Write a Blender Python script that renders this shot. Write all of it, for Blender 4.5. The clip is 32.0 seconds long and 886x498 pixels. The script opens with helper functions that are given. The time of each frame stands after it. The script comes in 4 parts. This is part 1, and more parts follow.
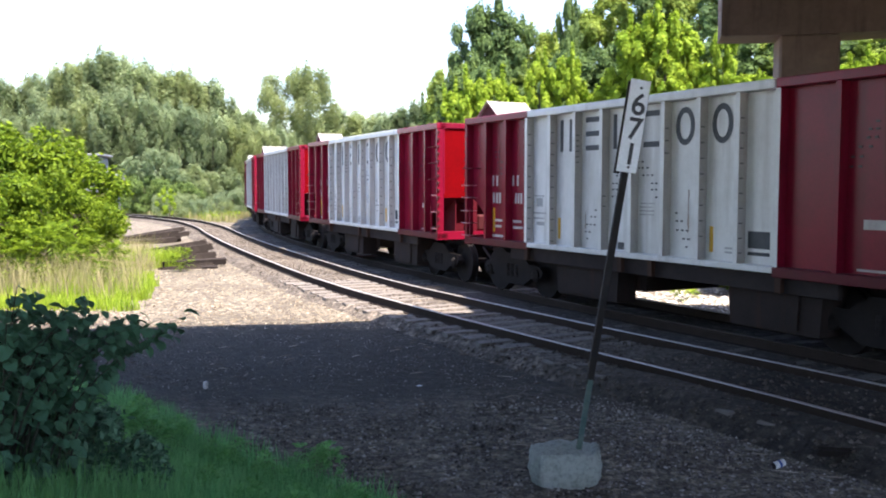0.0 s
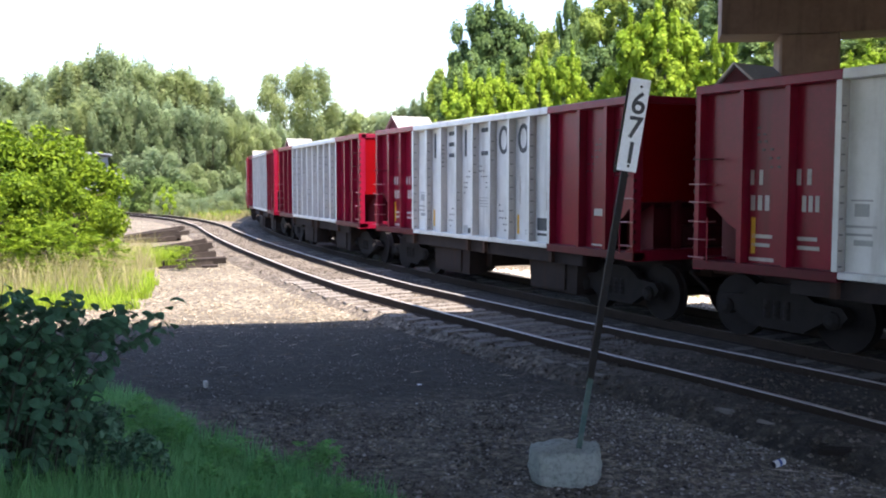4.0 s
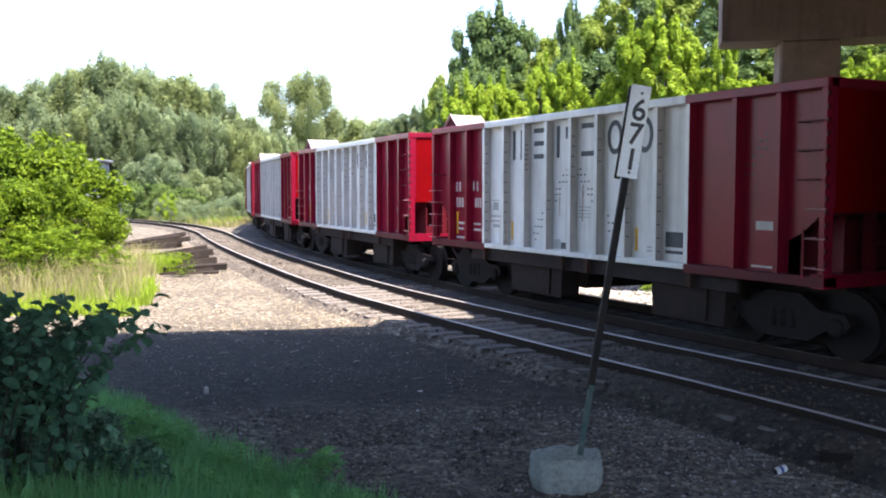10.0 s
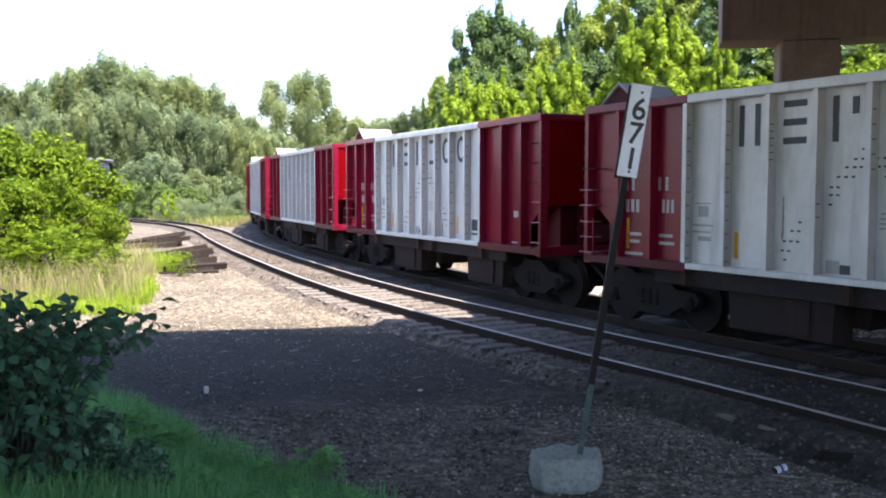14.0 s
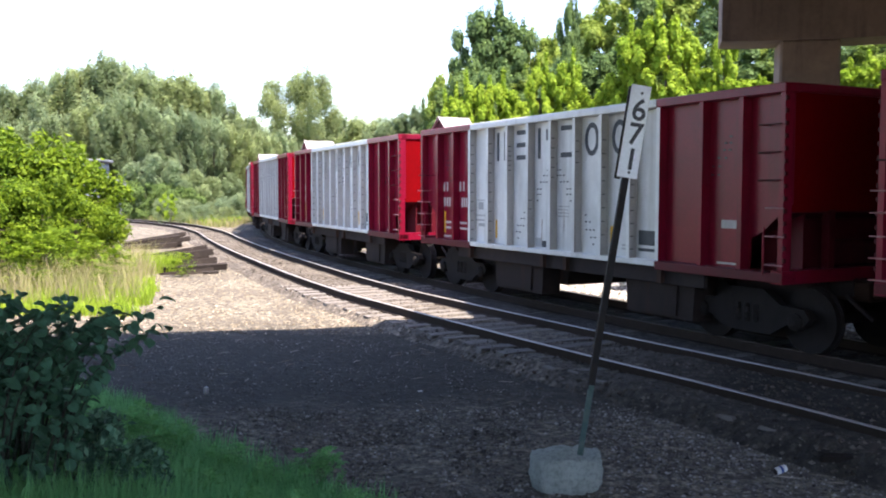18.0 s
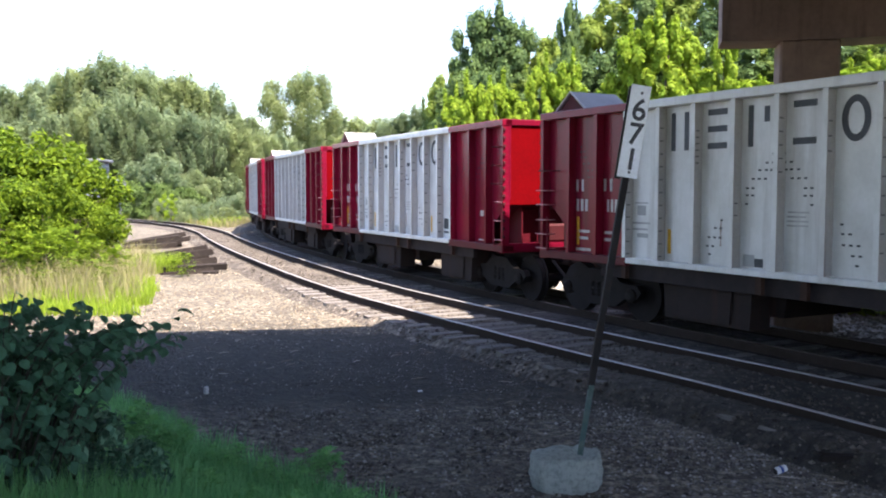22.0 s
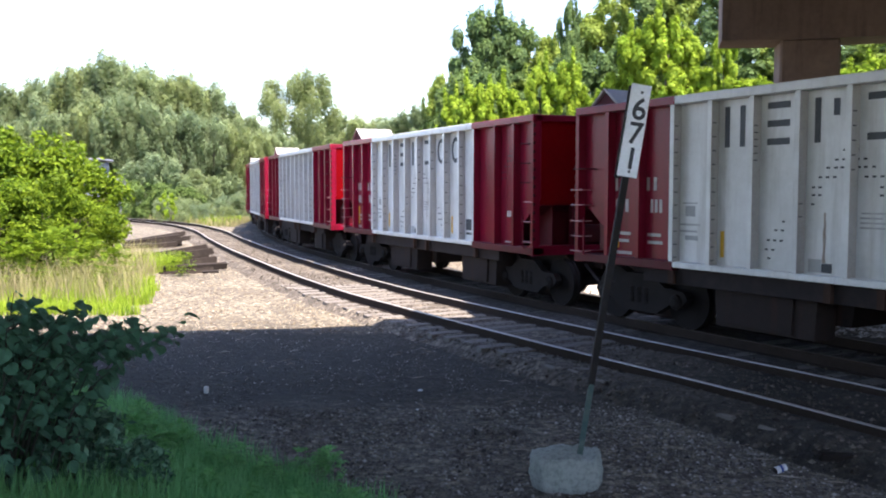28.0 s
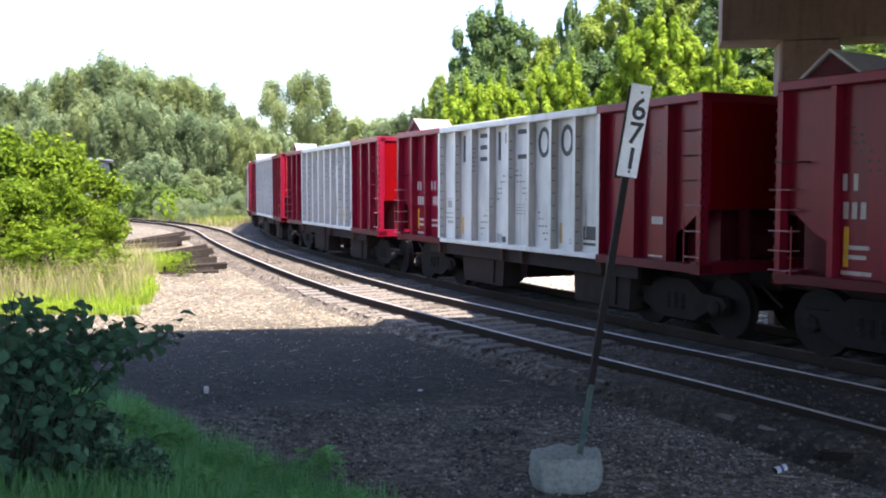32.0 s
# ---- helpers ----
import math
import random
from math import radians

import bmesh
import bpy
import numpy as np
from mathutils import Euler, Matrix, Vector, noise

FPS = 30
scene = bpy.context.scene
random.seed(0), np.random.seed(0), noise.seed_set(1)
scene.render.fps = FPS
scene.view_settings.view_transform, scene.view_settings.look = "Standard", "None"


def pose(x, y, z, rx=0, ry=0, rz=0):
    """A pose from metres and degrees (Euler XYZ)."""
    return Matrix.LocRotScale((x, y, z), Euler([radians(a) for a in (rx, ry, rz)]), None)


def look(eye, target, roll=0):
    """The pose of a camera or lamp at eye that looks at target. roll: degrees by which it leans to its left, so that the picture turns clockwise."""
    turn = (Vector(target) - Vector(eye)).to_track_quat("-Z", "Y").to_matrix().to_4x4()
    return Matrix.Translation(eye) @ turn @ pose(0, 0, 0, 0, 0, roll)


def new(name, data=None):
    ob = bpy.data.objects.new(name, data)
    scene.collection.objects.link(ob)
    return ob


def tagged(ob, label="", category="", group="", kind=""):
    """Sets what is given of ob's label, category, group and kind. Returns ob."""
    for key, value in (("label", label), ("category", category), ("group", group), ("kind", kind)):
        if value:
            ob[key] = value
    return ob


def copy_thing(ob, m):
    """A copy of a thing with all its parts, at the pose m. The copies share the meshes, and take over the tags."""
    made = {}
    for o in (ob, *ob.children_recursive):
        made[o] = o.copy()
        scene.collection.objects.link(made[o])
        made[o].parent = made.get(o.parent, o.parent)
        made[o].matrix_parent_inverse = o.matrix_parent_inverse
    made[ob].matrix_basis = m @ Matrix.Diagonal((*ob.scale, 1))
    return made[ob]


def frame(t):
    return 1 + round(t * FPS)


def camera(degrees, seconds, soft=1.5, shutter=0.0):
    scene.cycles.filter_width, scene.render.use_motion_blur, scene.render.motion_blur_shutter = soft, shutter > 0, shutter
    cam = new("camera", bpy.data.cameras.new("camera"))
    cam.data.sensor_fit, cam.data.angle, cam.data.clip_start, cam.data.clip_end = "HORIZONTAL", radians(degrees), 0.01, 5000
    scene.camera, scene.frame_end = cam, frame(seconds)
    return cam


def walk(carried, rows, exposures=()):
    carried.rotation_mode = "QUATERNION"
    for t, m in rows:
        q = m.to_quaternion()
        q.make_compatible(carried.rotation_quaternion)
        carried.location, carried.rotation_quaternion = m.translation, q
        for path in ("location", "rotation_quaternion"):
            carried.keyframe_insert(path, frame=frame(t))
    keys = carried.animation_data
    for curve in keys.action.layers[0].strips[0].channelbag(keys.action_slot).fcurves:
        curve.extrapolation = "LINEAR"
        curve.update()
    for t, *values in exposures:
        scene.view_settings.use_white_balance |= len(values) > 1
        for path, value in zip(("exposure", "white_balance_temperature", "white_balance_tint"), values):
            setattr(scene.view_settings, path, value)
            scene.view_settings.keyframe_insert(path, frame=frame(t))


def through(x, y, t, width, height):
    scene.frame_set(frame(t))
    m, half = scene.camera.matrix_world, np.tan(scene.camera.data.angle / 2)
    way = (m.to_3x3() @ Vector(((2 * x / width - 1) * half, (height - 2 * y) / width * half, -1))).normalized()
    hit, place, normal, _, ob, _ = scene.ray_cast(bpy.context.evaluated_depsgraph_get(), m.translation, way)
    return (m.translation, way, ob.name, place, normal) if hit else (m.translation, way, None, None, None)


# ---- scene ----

cam = camera(52.2, 32.0, soft=2.0)
EYE = 2.26                      # camera height over the rail heads
LENS = 1600.0                   # bearings are counted in parts of this length


def tilt(dv, turn=0.0):
    return pose(0, 0, EYE, 90 - math.degrees(math.atan((104.5 - dv) / LENS)), 0, turn)


walk(cam, [(0.0, tilt(-8.0, -.05)), (1.0, tilt(-8.6, -.05)), (2.0, tilt(-9.2, -.05)), (3.0, tilt(-9.5, -.05)),
           (3.5, tilt(-10.4, -.05)), (4.5, tilt(-9.0, -.05)), (5.5, tilt(-6.8, -.05)), (6.0, tilt(-6.0, -.03)),
           (6.5, tilt(-4.8)), (7.0, tilt(-3.0)), (7.5, tilt(-0.4)), (8.0, tilt(-0.5)), (9.0, tilt(0.4)),
           (10.0, tilt(1.4)), (11.0, tilt(0.9)), (12.0, tilt(0.0)), (14.0, tilt(0.0)), (16.5, tilt(1.4)),
           (20.0, tilt(1.4)), (22.0, tilt(1.2)), (23.4, tilt(1.3)), (24.0, tilt(0.3)), (26.0, tilt(0.0)),
           (32.0, tilt(0.0))])

# ---- light: a high hazy sun from the right, bright sky ----
SUN = Vector((0.315, -0.35, 1.0)).normalized()
sun = new("sun", bpy.data.lights.new("sun", "SUN"))
sun.data.energy, sun.data.angle, sun.data.color = 5.0, radians(0.6), (1.0, 0.92, 0.77)
sun.matrix_world = look(SUN * 60, (0, 0, 0))
world = bpy.data.worlds.new("sky")
scene.world = world
world.use_nodes = True
wn = world.node_tree.nodes
sky = wn.new("ShaderNodeTexSky")
sky.sky_type, sky.sun_disc = "NISHITA", False
sky.sun_elevation = math.asin(SUN.z)
sky.sun_rotation = math.atan2(SUN.x, SUN.y)
sky.air_density, sky.dust_density, sky.ozone_density = 1.0, 1.0, 1.2
wn["Background"].inputs[1].default_value = 0.145
world.node_tree.links.new(sky.outputs[0], wn["Background"].inputs[0])
scene.view_settings.exposure = 2.0
scene.view_settings.use_white_balance = True
scene.view_settings.white_balance_temperature, scene.view_settings.white_balance_tint = 6560, 20


# ---- materials ----
def material(name, rough=0.8, metal=0.0):
    m = bpy.data.materials.new(name)
    m.use_nodes = True
    b = m.node_tree.nodes["Principled BSDF"]
    b.inputs["Roughness"].default_value, b.inputs["Metallic"].default_value = rough, metal
    return m, m.node_tree.nodes, m.node_tree.links, b


def coords(nodes, kind="Object"):
    return nodes.new("ShaderNodeTexCoord").outputs[kind]


def noise_of(nodes, links, vec, scale, detail=6.0, rough=0.6):
    n = nodes.new("ShaderNodeTexNoise")
    n.inputs["Scale"].default_value, n.inputs["Detail"].default_value, n.inputs["Roughness"].default_value = scale, detail, rough
    links.new(vec, n.inputs["Vector"])
    return n.outputs["Fac"]


def ramp_of(nodes, links, fac, stops):
    r = nodes.new("ShaderNodeValToRGB")
    el = r.color_ramp.elements
    while len(el) < len(stops):
        el.new(0.5)
    for e, (p, c) in zip(el, stops):
        e.position, e.color = p, (*c, 1)
    links.new(fac, r.inputs[0])
    return r.outputs[0]


def blend(nodes, links, fac, a, b, mode="MIX"):
    m = nodes.new("ShaderNodeMix")
    m.data_type, m.blend_type = "RGBA", mode
    for sock, v in ((m.inputs[0], fac), (m.inputs[6], a), (m.inputs[7], b)):
        if isinstance(v, (int, float)):
            sock.default_value = v
        elif isinstance(v, tuple):
            sock.default_value = (*v, 1)
        else:
            links.new(v, sock)
    return m.outputs[2]


def bump(nodes, links, b, height, strength=0.4, dist=0.02):
    n = nodes.new("ShaderNodeBump")
    n.inputs["Strength"].default_value, n.inputs["Distance"].default_value = strength, dist
    links.new(height, n.inputs["Height"])
    links.new(n.outputs[0], b.inputs["Normal"])


def mapped(nodes, links, vec, scale):
    m = nodes.new("ShaderNodeMapping")
    m.inputs["Scale"].default_value = scale
    links.new(vec, m.inputs[0])
    return m.outputs[0]


def worn(name, base, dark, rough=0.6, metal=0.0, scale=3.0, streak=None, bumps=0.15, amount=(0.42, 0.75), spec=0.5, grit=0.35):
    """Paint, concrete, wood or metal with blotches, fine grain and, if asked, streaks that run down."""
    m, n, l, b = material(name, rough, metal)
    vec = coords(n)
    big = noise_of(n, l, vec, scale)
    col = ramp_of(n, l, big, [(amount[0], base), (amount[1], dark)])
    fine = noise_of(n, l, vec, scale * 14)
    col = blend(n, l, grit, col, ramp_of(n, l, fine, [(0.3, tuple(c * 0.55 for c in base)), (0.7, base)]))
    if streak:
        s = noise_of(n, l, mapped(n, l, vec, (2.6, 2.6, 0.22)), 1.5)
        fac = ramp_of(n, l, s, [(0.52, (0, 0, 0)), (0.75, (0.6, 0.6, 0.6))])
        col = blend(n, l, fac, col, streak)
    tone = ramp_of(n, l, n.new("ShaderNodeObjectInfo").outputs["Random"], [(0.0, (0.88, 0.88, 0.89)), (1.0, (1, 1, 1))])
    col = blend(n, l, 1.0, col, tone, "MULTIPLY")
    l.new(col, b.inputs["Base Color"])
    b.inputs["Specular IOR Level"].default_value = spec
    bump(n, l, b, fine, bumps, 0.01)
    return m


def leafy(name, stops, through=0.35, blotch=0.6, tint=0.0):
    m, n, l, b = material(name, 0.55)
    isl = n.new("ShaderNodeNewGeometry").outputs["Random Per Island"]
    col = ramp_of(n, l, isl, stops)
    if tint:
        shade = ramp_of(n, l, n.new("ShaderNodeObjectInfo").outputs["Random"], [(0.0, (1 - tint, 1 - .6 * tint, 1 + .3 * tint)), (0.5, (1, 1, 1)), (1.0, (1 + tint, 1 + .5 * tint, 1 - tint))])
        col = blend(n, l, 1.0, col, shade, "MULTIPLY")
    big = noise_of(n, l, coords(n), 0.45, 3.0)
    col = blend(n, l, ramp_of(n, l, big, [(0.35, (0, 0, 0)), (0.65, (blotch,) * 3)]), col, stops[-1][1])
    l.new(col, b.inputs["Base Color"])
    b.inputs["Specular IOR Level"].default_value = 0.1
    t = n.new("ShaderNodeBsdfTranslucent")
    l.new(col, t.inputs[0])
    mix = n.new("ShaderNodeMixShader")
    mix.inputs[0].default_value = through
    l.new(b.outputs[0], mix.inputs[1])
    l.new(t.outputs[0], mix.inputs[2])
    l.new(mix.outputs[0], n["Material Output"].inputs[0])
    return m


def stony(name, stops, cell=18.0, depth=0.6, shade_soil=None):
    """Gravel: cells of many tones over dirt patches, with real-size relief."""
    m, n, l, b = material(name, 0.95)
    vec = coords(n)
    v = n.new("ShaderNodeTexVoronoi")
    v.inputs["Scale"].default_value = cell
    l.new(vec, v.inputs["Vector"])
    sep = n.new("ShaderNodeSeparateColor")
    l.new(v.outputs["Color"], sep.inputs[0])
    col = ramp_of(n, l, sep.outputs[0], stops)
    patch = noise_of(n, l, vec, 0.5, 5.0)
    mid = tuple(0.5 * c for c in stops[1][1])
    col = blend(n, l, ramp_of(n, l, patch, [(0.45, (0, 0, 0)), (0.62, (0.75, 0.75, 0.75))]), col, mid)
    brown = noise_of(n, l, vec, 3.2, 6.0, 0.75)
    col = blend(n, l, ramp_of(n, l, brown, [(0.5, (0, 0, 0)), (0.66, (0.7, 0.7, 0.7))]), col, tuple(a * b for a, b in zip(stops[1][1], (0.85, 0.72, 0.6))))
    fine = noise_of(n, l, vec, 60.0)
    col = blend(n, l, 0.4, col, ramp_of(n, l, fine, [(0.25, tuple(0.4 * c for c in stops[1][1])), (0.8, stops[-1][1])]))
    if shade_soil:
        # a ragged patch of dark soil and painted bridge shade: its middle and width
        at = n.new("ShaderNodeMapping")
        at.inputs["Location"].default_value, at.inputs["Scale"].default_value = shade_soil
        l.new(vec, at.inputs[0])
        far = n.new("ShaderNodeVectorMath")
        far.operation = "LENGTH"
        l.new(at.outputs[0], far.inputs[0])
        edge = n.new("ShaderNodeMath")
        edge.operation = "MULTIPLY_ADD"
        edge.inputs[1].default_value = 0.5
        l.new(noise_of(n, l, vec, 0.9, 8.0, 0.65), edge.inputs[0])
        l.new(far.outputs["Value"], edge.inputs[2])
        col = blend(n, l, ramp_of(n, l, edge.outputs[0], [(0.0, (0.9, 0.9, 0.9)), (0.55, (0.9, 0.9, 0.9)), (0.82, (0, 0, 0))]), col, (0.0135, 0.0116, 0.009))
    clod = noise_of(n, l, vec, 6.5, 5.0, 0.7)
    col = blend(n, l, 1.0, col, ramp_of(n, l, clod, [(0.38, (0.5, 0.49, 0.485)), (0.5, (1.0, 1.0, 1.0)), (0.64, (1.8, 1.76, 1.72))]), "MULTIPLY")
    l.new(col, b.inputs["Base Color"])
    relief = n.new("ShaderNodeMath")
    relief.operation = "MULTIPLY_ADD"
    relief.inputs[1].default_value = 2.5
    l.new(clod, relief.inputs[0])
    l.new(v.outputs["Distance"], relief.inputs[2])
    bump(n, l, b, relief.outputs[0], depth, 0.03)
    return m


M = {
    "red": worn("red_paint", (0.225, 0.006, 0.028), (0.15, 0.007, 0.024), 0.3, 0.0, 1.6, (0.08, 0.01, 0.016), 0.03, (0.4, 0.7), spec=0.25),
    "red_end": worn("red_end_paint", (0.18, 0.002, 0.004), (0.125, 0.002, 0.004), 0.8, 0.0, 1.2, None, 0.05, spec=0.02),
    "maroon": worn("grimy_maroon_paint", (0.075, 0.011, 0.015), (0.036, 0.013, 0.015), 0.7, 0.0, 3.0, (0.02, 0.012, 0.012), 0.1, spec=0.2),
    # a darker red for the sills, slope sheets and recessed end parts
    "red_sill": worn("dark_red_sill_paint", (0.1, 0.0065, 0.015), (0.055, 0.008, 0.012), 0.5, 0.0, 2.0, (0.06, 0.014, 0.016), 0.06, spec=0.2),
    "white": worn("white_paint", (0.71, 0.73, 0.73), (0.53, 0.55, 0.54), 0.36, 0.0, 1.3, (0.30, 0.295, 0.28), 0.04, (0.38, 0.72), grit=0.14),
    # for rib sides: tan dirt with the side's shade mixed into the colour
    "shaded_grime": worn("shaded_grimy_white_paint", (0.47, 0.455, 0.43), (0.35, 0.33, 0.31), 0.6, 0.0, 2.0, (0.2, 0.17, 0.15), 0.06),
    "black": worn("grimy_black_steel", (0.036, 0.031, 0.033), (0.055, 0.044, 0.042), 0.9, 0.0, 4.0, spec=0.12),
    "rust": worn("rusty_steel", (0.06, 0.036, 0.029), (0.034, 0.025, 0.022), 0.9, 0.0, 3.0, spec=0.12),
    "chute": worn("rusty_chute_steel", (0.034, 0.026, 0.025), (0.021, 0.018, 0.018), 0.85, 0.0, 2.0, (0.062, 0.027, 0.019), spec=0.14),
    "wheel": worn("wheel_steel", (0.024, 0.021, 0.0215), (0.016, 0.015, 0.015), 0.85, 0.0, 5.0, spec=0.12),
    "rivet": worn("grey_rivet_steel", (0.13, 0.13, 0.14), (0.09, 0.085, 0.085), 0.6, 0.0, 6.0),
    "mark": worn("pale_stencil_paint", (0.50, 0.47, 0.46), (0.32, 0.25, 0.25), 0.6, 0.0, 6.0),
    "dark_mark": worn("dark_grey_stencil_paint", (0.035, 0.045, 0.055), (0.07, 0.08, 0.09), 0.55, 0.0, 4.0),
    "grey_mark": worn("faded_grey_stencil_paint", (0.36, 0.38, 0.39), (0.5, 0.51, 0.51), 0.6, 0.0, 4.0),
    "stain": worn("rust_stain", (0.33, 0.27, 0.225), (0.5, 0.46, 0.43), 0.8, 0.0, 9.0, (0.24, 0.18, 0.14)),
    "rung": worn("scuffed_pink_rung_paint", (0.4, 0.19, 0.2), (0.22, 0.06, 0.07), 0.5),
    "yellow": worn("yellow_tape", (0.75, 0.42, 0.02), (0.5, 0.28, 0.03), 0.5, 0.0, 5.0),
    "hood": worn("grey_galvanised_sheet", (0.27, 0.265, 0.27), (0.2, 0.19, 0.19), 0.5, 0.0, 3.0),
    "rail_side": worn("rail_rust", (0.043, 0.032, 0.027), (0.028, 0.022, 0.019), 0.9, 0.0, 6.0, spec=0.12),
    "rail_head": worn("polished_rail_head", (0.56, 0.515, 0.47), (0.36, 0.325, 0.29), 0.34, 0.4, 8.0),
    "dull_head": worn("dull_brown_rail_head", (0.16, 0.13, 0.115), (0.1, 0.08, 0.07), 0.5, 0.2, 8.0, spec=0.3),
    "tie": worn("weathered_tie_wood", (0.19, 0.176, 0.163), (0.075, 0.066, 0.06), 0.9, 0.0, 5.0, None, 0.5, spec=0.25),
    "pile": worn("old_tie_wood", (0.032, 0.026, 0.023), (0.065, 0.054, 0.046), 0.95, 0.0, 4.0, None, 0.6, (0.5, 0.72), spec=0.15),
    "concrete": worn("weathered_bridge_concrete", (0.22, 0.155, 0.115), (0.09, 0.062, 0.05), 0.9, 0.0, 0.8, (0.03, 0.021, 0.018), 0.3),
    "block": worn("pale_footing_concrete", (0.5, 0.55, 0.5), (0.24, 0.275, 0.25), 0.92, 0.0, 26.0, None, 1.0, (0.44, 0.66)),
    "sign": worn("white_sign_enamel", (0.86, 0.89, 0.92), (0.78, 0.8, 0.83), 0.4, 0.0, 3.0),
    "ink": worn("black_sign_ink", (0.02, 0.022, 0.03), (0.03, 0.03, 0.035), 0.5),
    "green_steel": worn("flaking_green_post_paint", (0.05, 0.105, 0.095), (0.16, 0.19, 0.17), 0.7, 0.1, 9.0),
    "post": worn("dark_post_steel", (0.016, 0.014, 0.015), (0.034, 0.024, 0.02), 0.7, 0.1, 9.0, spec=0.25),
    "cabinet": worn("grey_shed_steel", (0.22, 0.24, 0.29), (0.16, 0.17, 0.2), 0.5, 0.2, 2.0),
    "pale_trim": worn("grey_trim", (0.17, 0.18, 0.2), (0.13, 0.14, 0.16), 0.5, 0.1, 2.0),
    "twig": leafy("dry_twig", [(0.0, (0.06, 0.045, 0.035)), (0.6, (0.2, 0.16, 0.12)), (1.0, (0.45, 0.4, 0.34))], 0.0, 0.0),
    "litter": worn("white_litter", (0.88, 0.9, 0.9), (0.8, 0.82, 0.85), 0.5, 0.0, 9.0),
    "blue": worn("blue_label", (0.05, 0.12, 0.4), (0.03, 0.08, 0.3), 0.5),
    "twig_green": worn("green_brown_cane", (0.026, 0.032, 0.018), (0.035, 0.024, 0.016), 0.6, 0.0, 12.0),
    "bark": worn("tree_bark", (0.10, 0.08, 0.06), (0.06, 0.05, 0.04), 0.95, 0.0, 6.0, None, 0.6),
    "heap": stony("ballast_load", [(0.1, (0.16, 0.15, 0.14)), (0.5, (0.30, 0.28, 0.27)), (0.9, (0.5, 0.48, 0.46))], 12.0),
    # ground's dark patch carries the bridge's shade as well as darker soil
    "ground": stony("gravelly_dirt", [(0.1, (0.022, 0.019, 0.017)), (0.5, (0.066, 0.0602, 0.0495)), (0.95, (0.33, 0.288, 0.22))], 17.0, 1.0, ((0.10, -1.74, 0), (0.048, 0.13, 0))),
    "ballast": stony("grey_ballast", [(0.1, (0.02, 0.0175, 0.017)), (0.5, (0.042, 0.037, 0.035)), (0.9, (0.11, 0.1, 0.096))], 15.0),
    # the bed's dark patch likewise has bridge shade in its colour
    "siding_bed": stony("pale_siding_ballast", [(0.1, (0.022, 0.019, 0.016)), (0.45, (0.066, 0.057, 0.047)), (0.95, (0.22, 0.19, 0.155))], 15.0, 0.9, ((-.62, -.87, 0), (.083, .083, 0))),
    # gravel copy for the sunlit stretch, with the sun's warmth in its colour
    "sun_warm_stone": leafy("sun_warm_stone", [(0.0, (0.042, 0.031, 0.022)), (0.45, (0.13, 0.104, 0.07)), (0.8, (0.28, 0.237, 0.172)), (1.0, (0.5, 0.445, 0.355))], 0.0, 0.0),
    # rubble made extra pale so that the sun's glare is in the colour
    "sun_glare_stone": leafy("sun_glare_rubble", [(0.0, (0.2, 0.19, 0.175)), (0.5, (0.38, 0.365, 0.34)), (1.0, (0.62, 0.6, 0.57))], 0.0, 0.0),
    "track_stone": leafy("grey_track_stone", [(0.0, (0.024, 0.02, 0.017)), (0.5, (0.064, 0.054, 0.044)), (0.85, (0.11, 0.095, 0.08)), (1.0, (0.18, 0.158, 0.132))], 0.0, 0.0),
    "stone": leafy("loose_stone", [(0.0, (0.035, 0.032, 0.031)), (0.45, (0.14, 0.13, 0.12)), (0.85, (0.24, 0.222, 0.205)), (1.0, (0.42, 0.395, 0.37))], 0.0, 0.0),
    "shrub": leafy("shrub_leaflet", [(0.0, (0.022, 0.06, 0.007)), (0.5, (0.078, 0.146, 0.010)), (1.0, (0.187, 0.272, 0.019))], 0.45, 0.6, .1),
    "sumac": leafy("bright_shrub_leaf", [(0.0, (0.099, 0.198, 0.019)), (0.5, (0.209, 0.341, 0.029)), (1.0, (0.352, 0.462, 0.050))], 0.5),
    "leaf": leafy("mid_green_leaf", [(0.0, (0.073, 0.132, 0.029)), (0.5, (0.164, 0.247, 0.043)), (1.0, (0.304, 0.385, 0.079))], 0.45, 0.6, .2),
    "dark_leaf": leafy("dark_green_leaf", [(0.0, (0.032, 0.066, 0.03)), (0.5, (0.07, 0.125, 0.047)), (1.0, (0.14, 0.216, 0.064))], 0.35, 0.6, .2),
    # paler than real foliage: distance haze is put into the leaf colour
    "hazy_leaf": leafy("haze_toned_leaf", [(0.0, (0.215, 0.276, 0.150)), (0.5, (0.248, 0.318, 0.168)), (1.0, (0.295, 0.368, 0.19))], 0.78, 0.25, .13),
    "knot": leafy("shaded_broad_leaf", [(0.0, (0.028, 0.086, 0.05)), (0.5, (0.073, 0.186, 0.107)), (1.0, (0.24, 0.42, 0.265))], 0.3, 0.3),
    "grass": leafy("lush_grass_blade", [(0.0, (0.05, 0.225, 0.08)), (0.5, (0.155, 0.45, 0.16)), (1.0, (0.284, 0.600, 0.243))], 0.5),
    "herb": leafy("fresh_herb_leaflet", [(0.0, (0.06, 0.25, 0.08)), (0.5, (0.16, 0.45, 0.13)), (1.0, (0.28, 0.58, 0.22))], 0.5),
    "straw": leafy("dry_grass_blade", [(0.0, (0.18, 0.22, 0.045)), (0.5, (0.26, 0.26, 0.1)), (1.0, (0.33, 0.28, 0.18))], 0.4),
}


# ---- mesh helpers ----
def mesh_of(name, bm, mat):
    me = bpy.data.meshes.new(name)
    bm.to_mesh(me)
    bm.free()
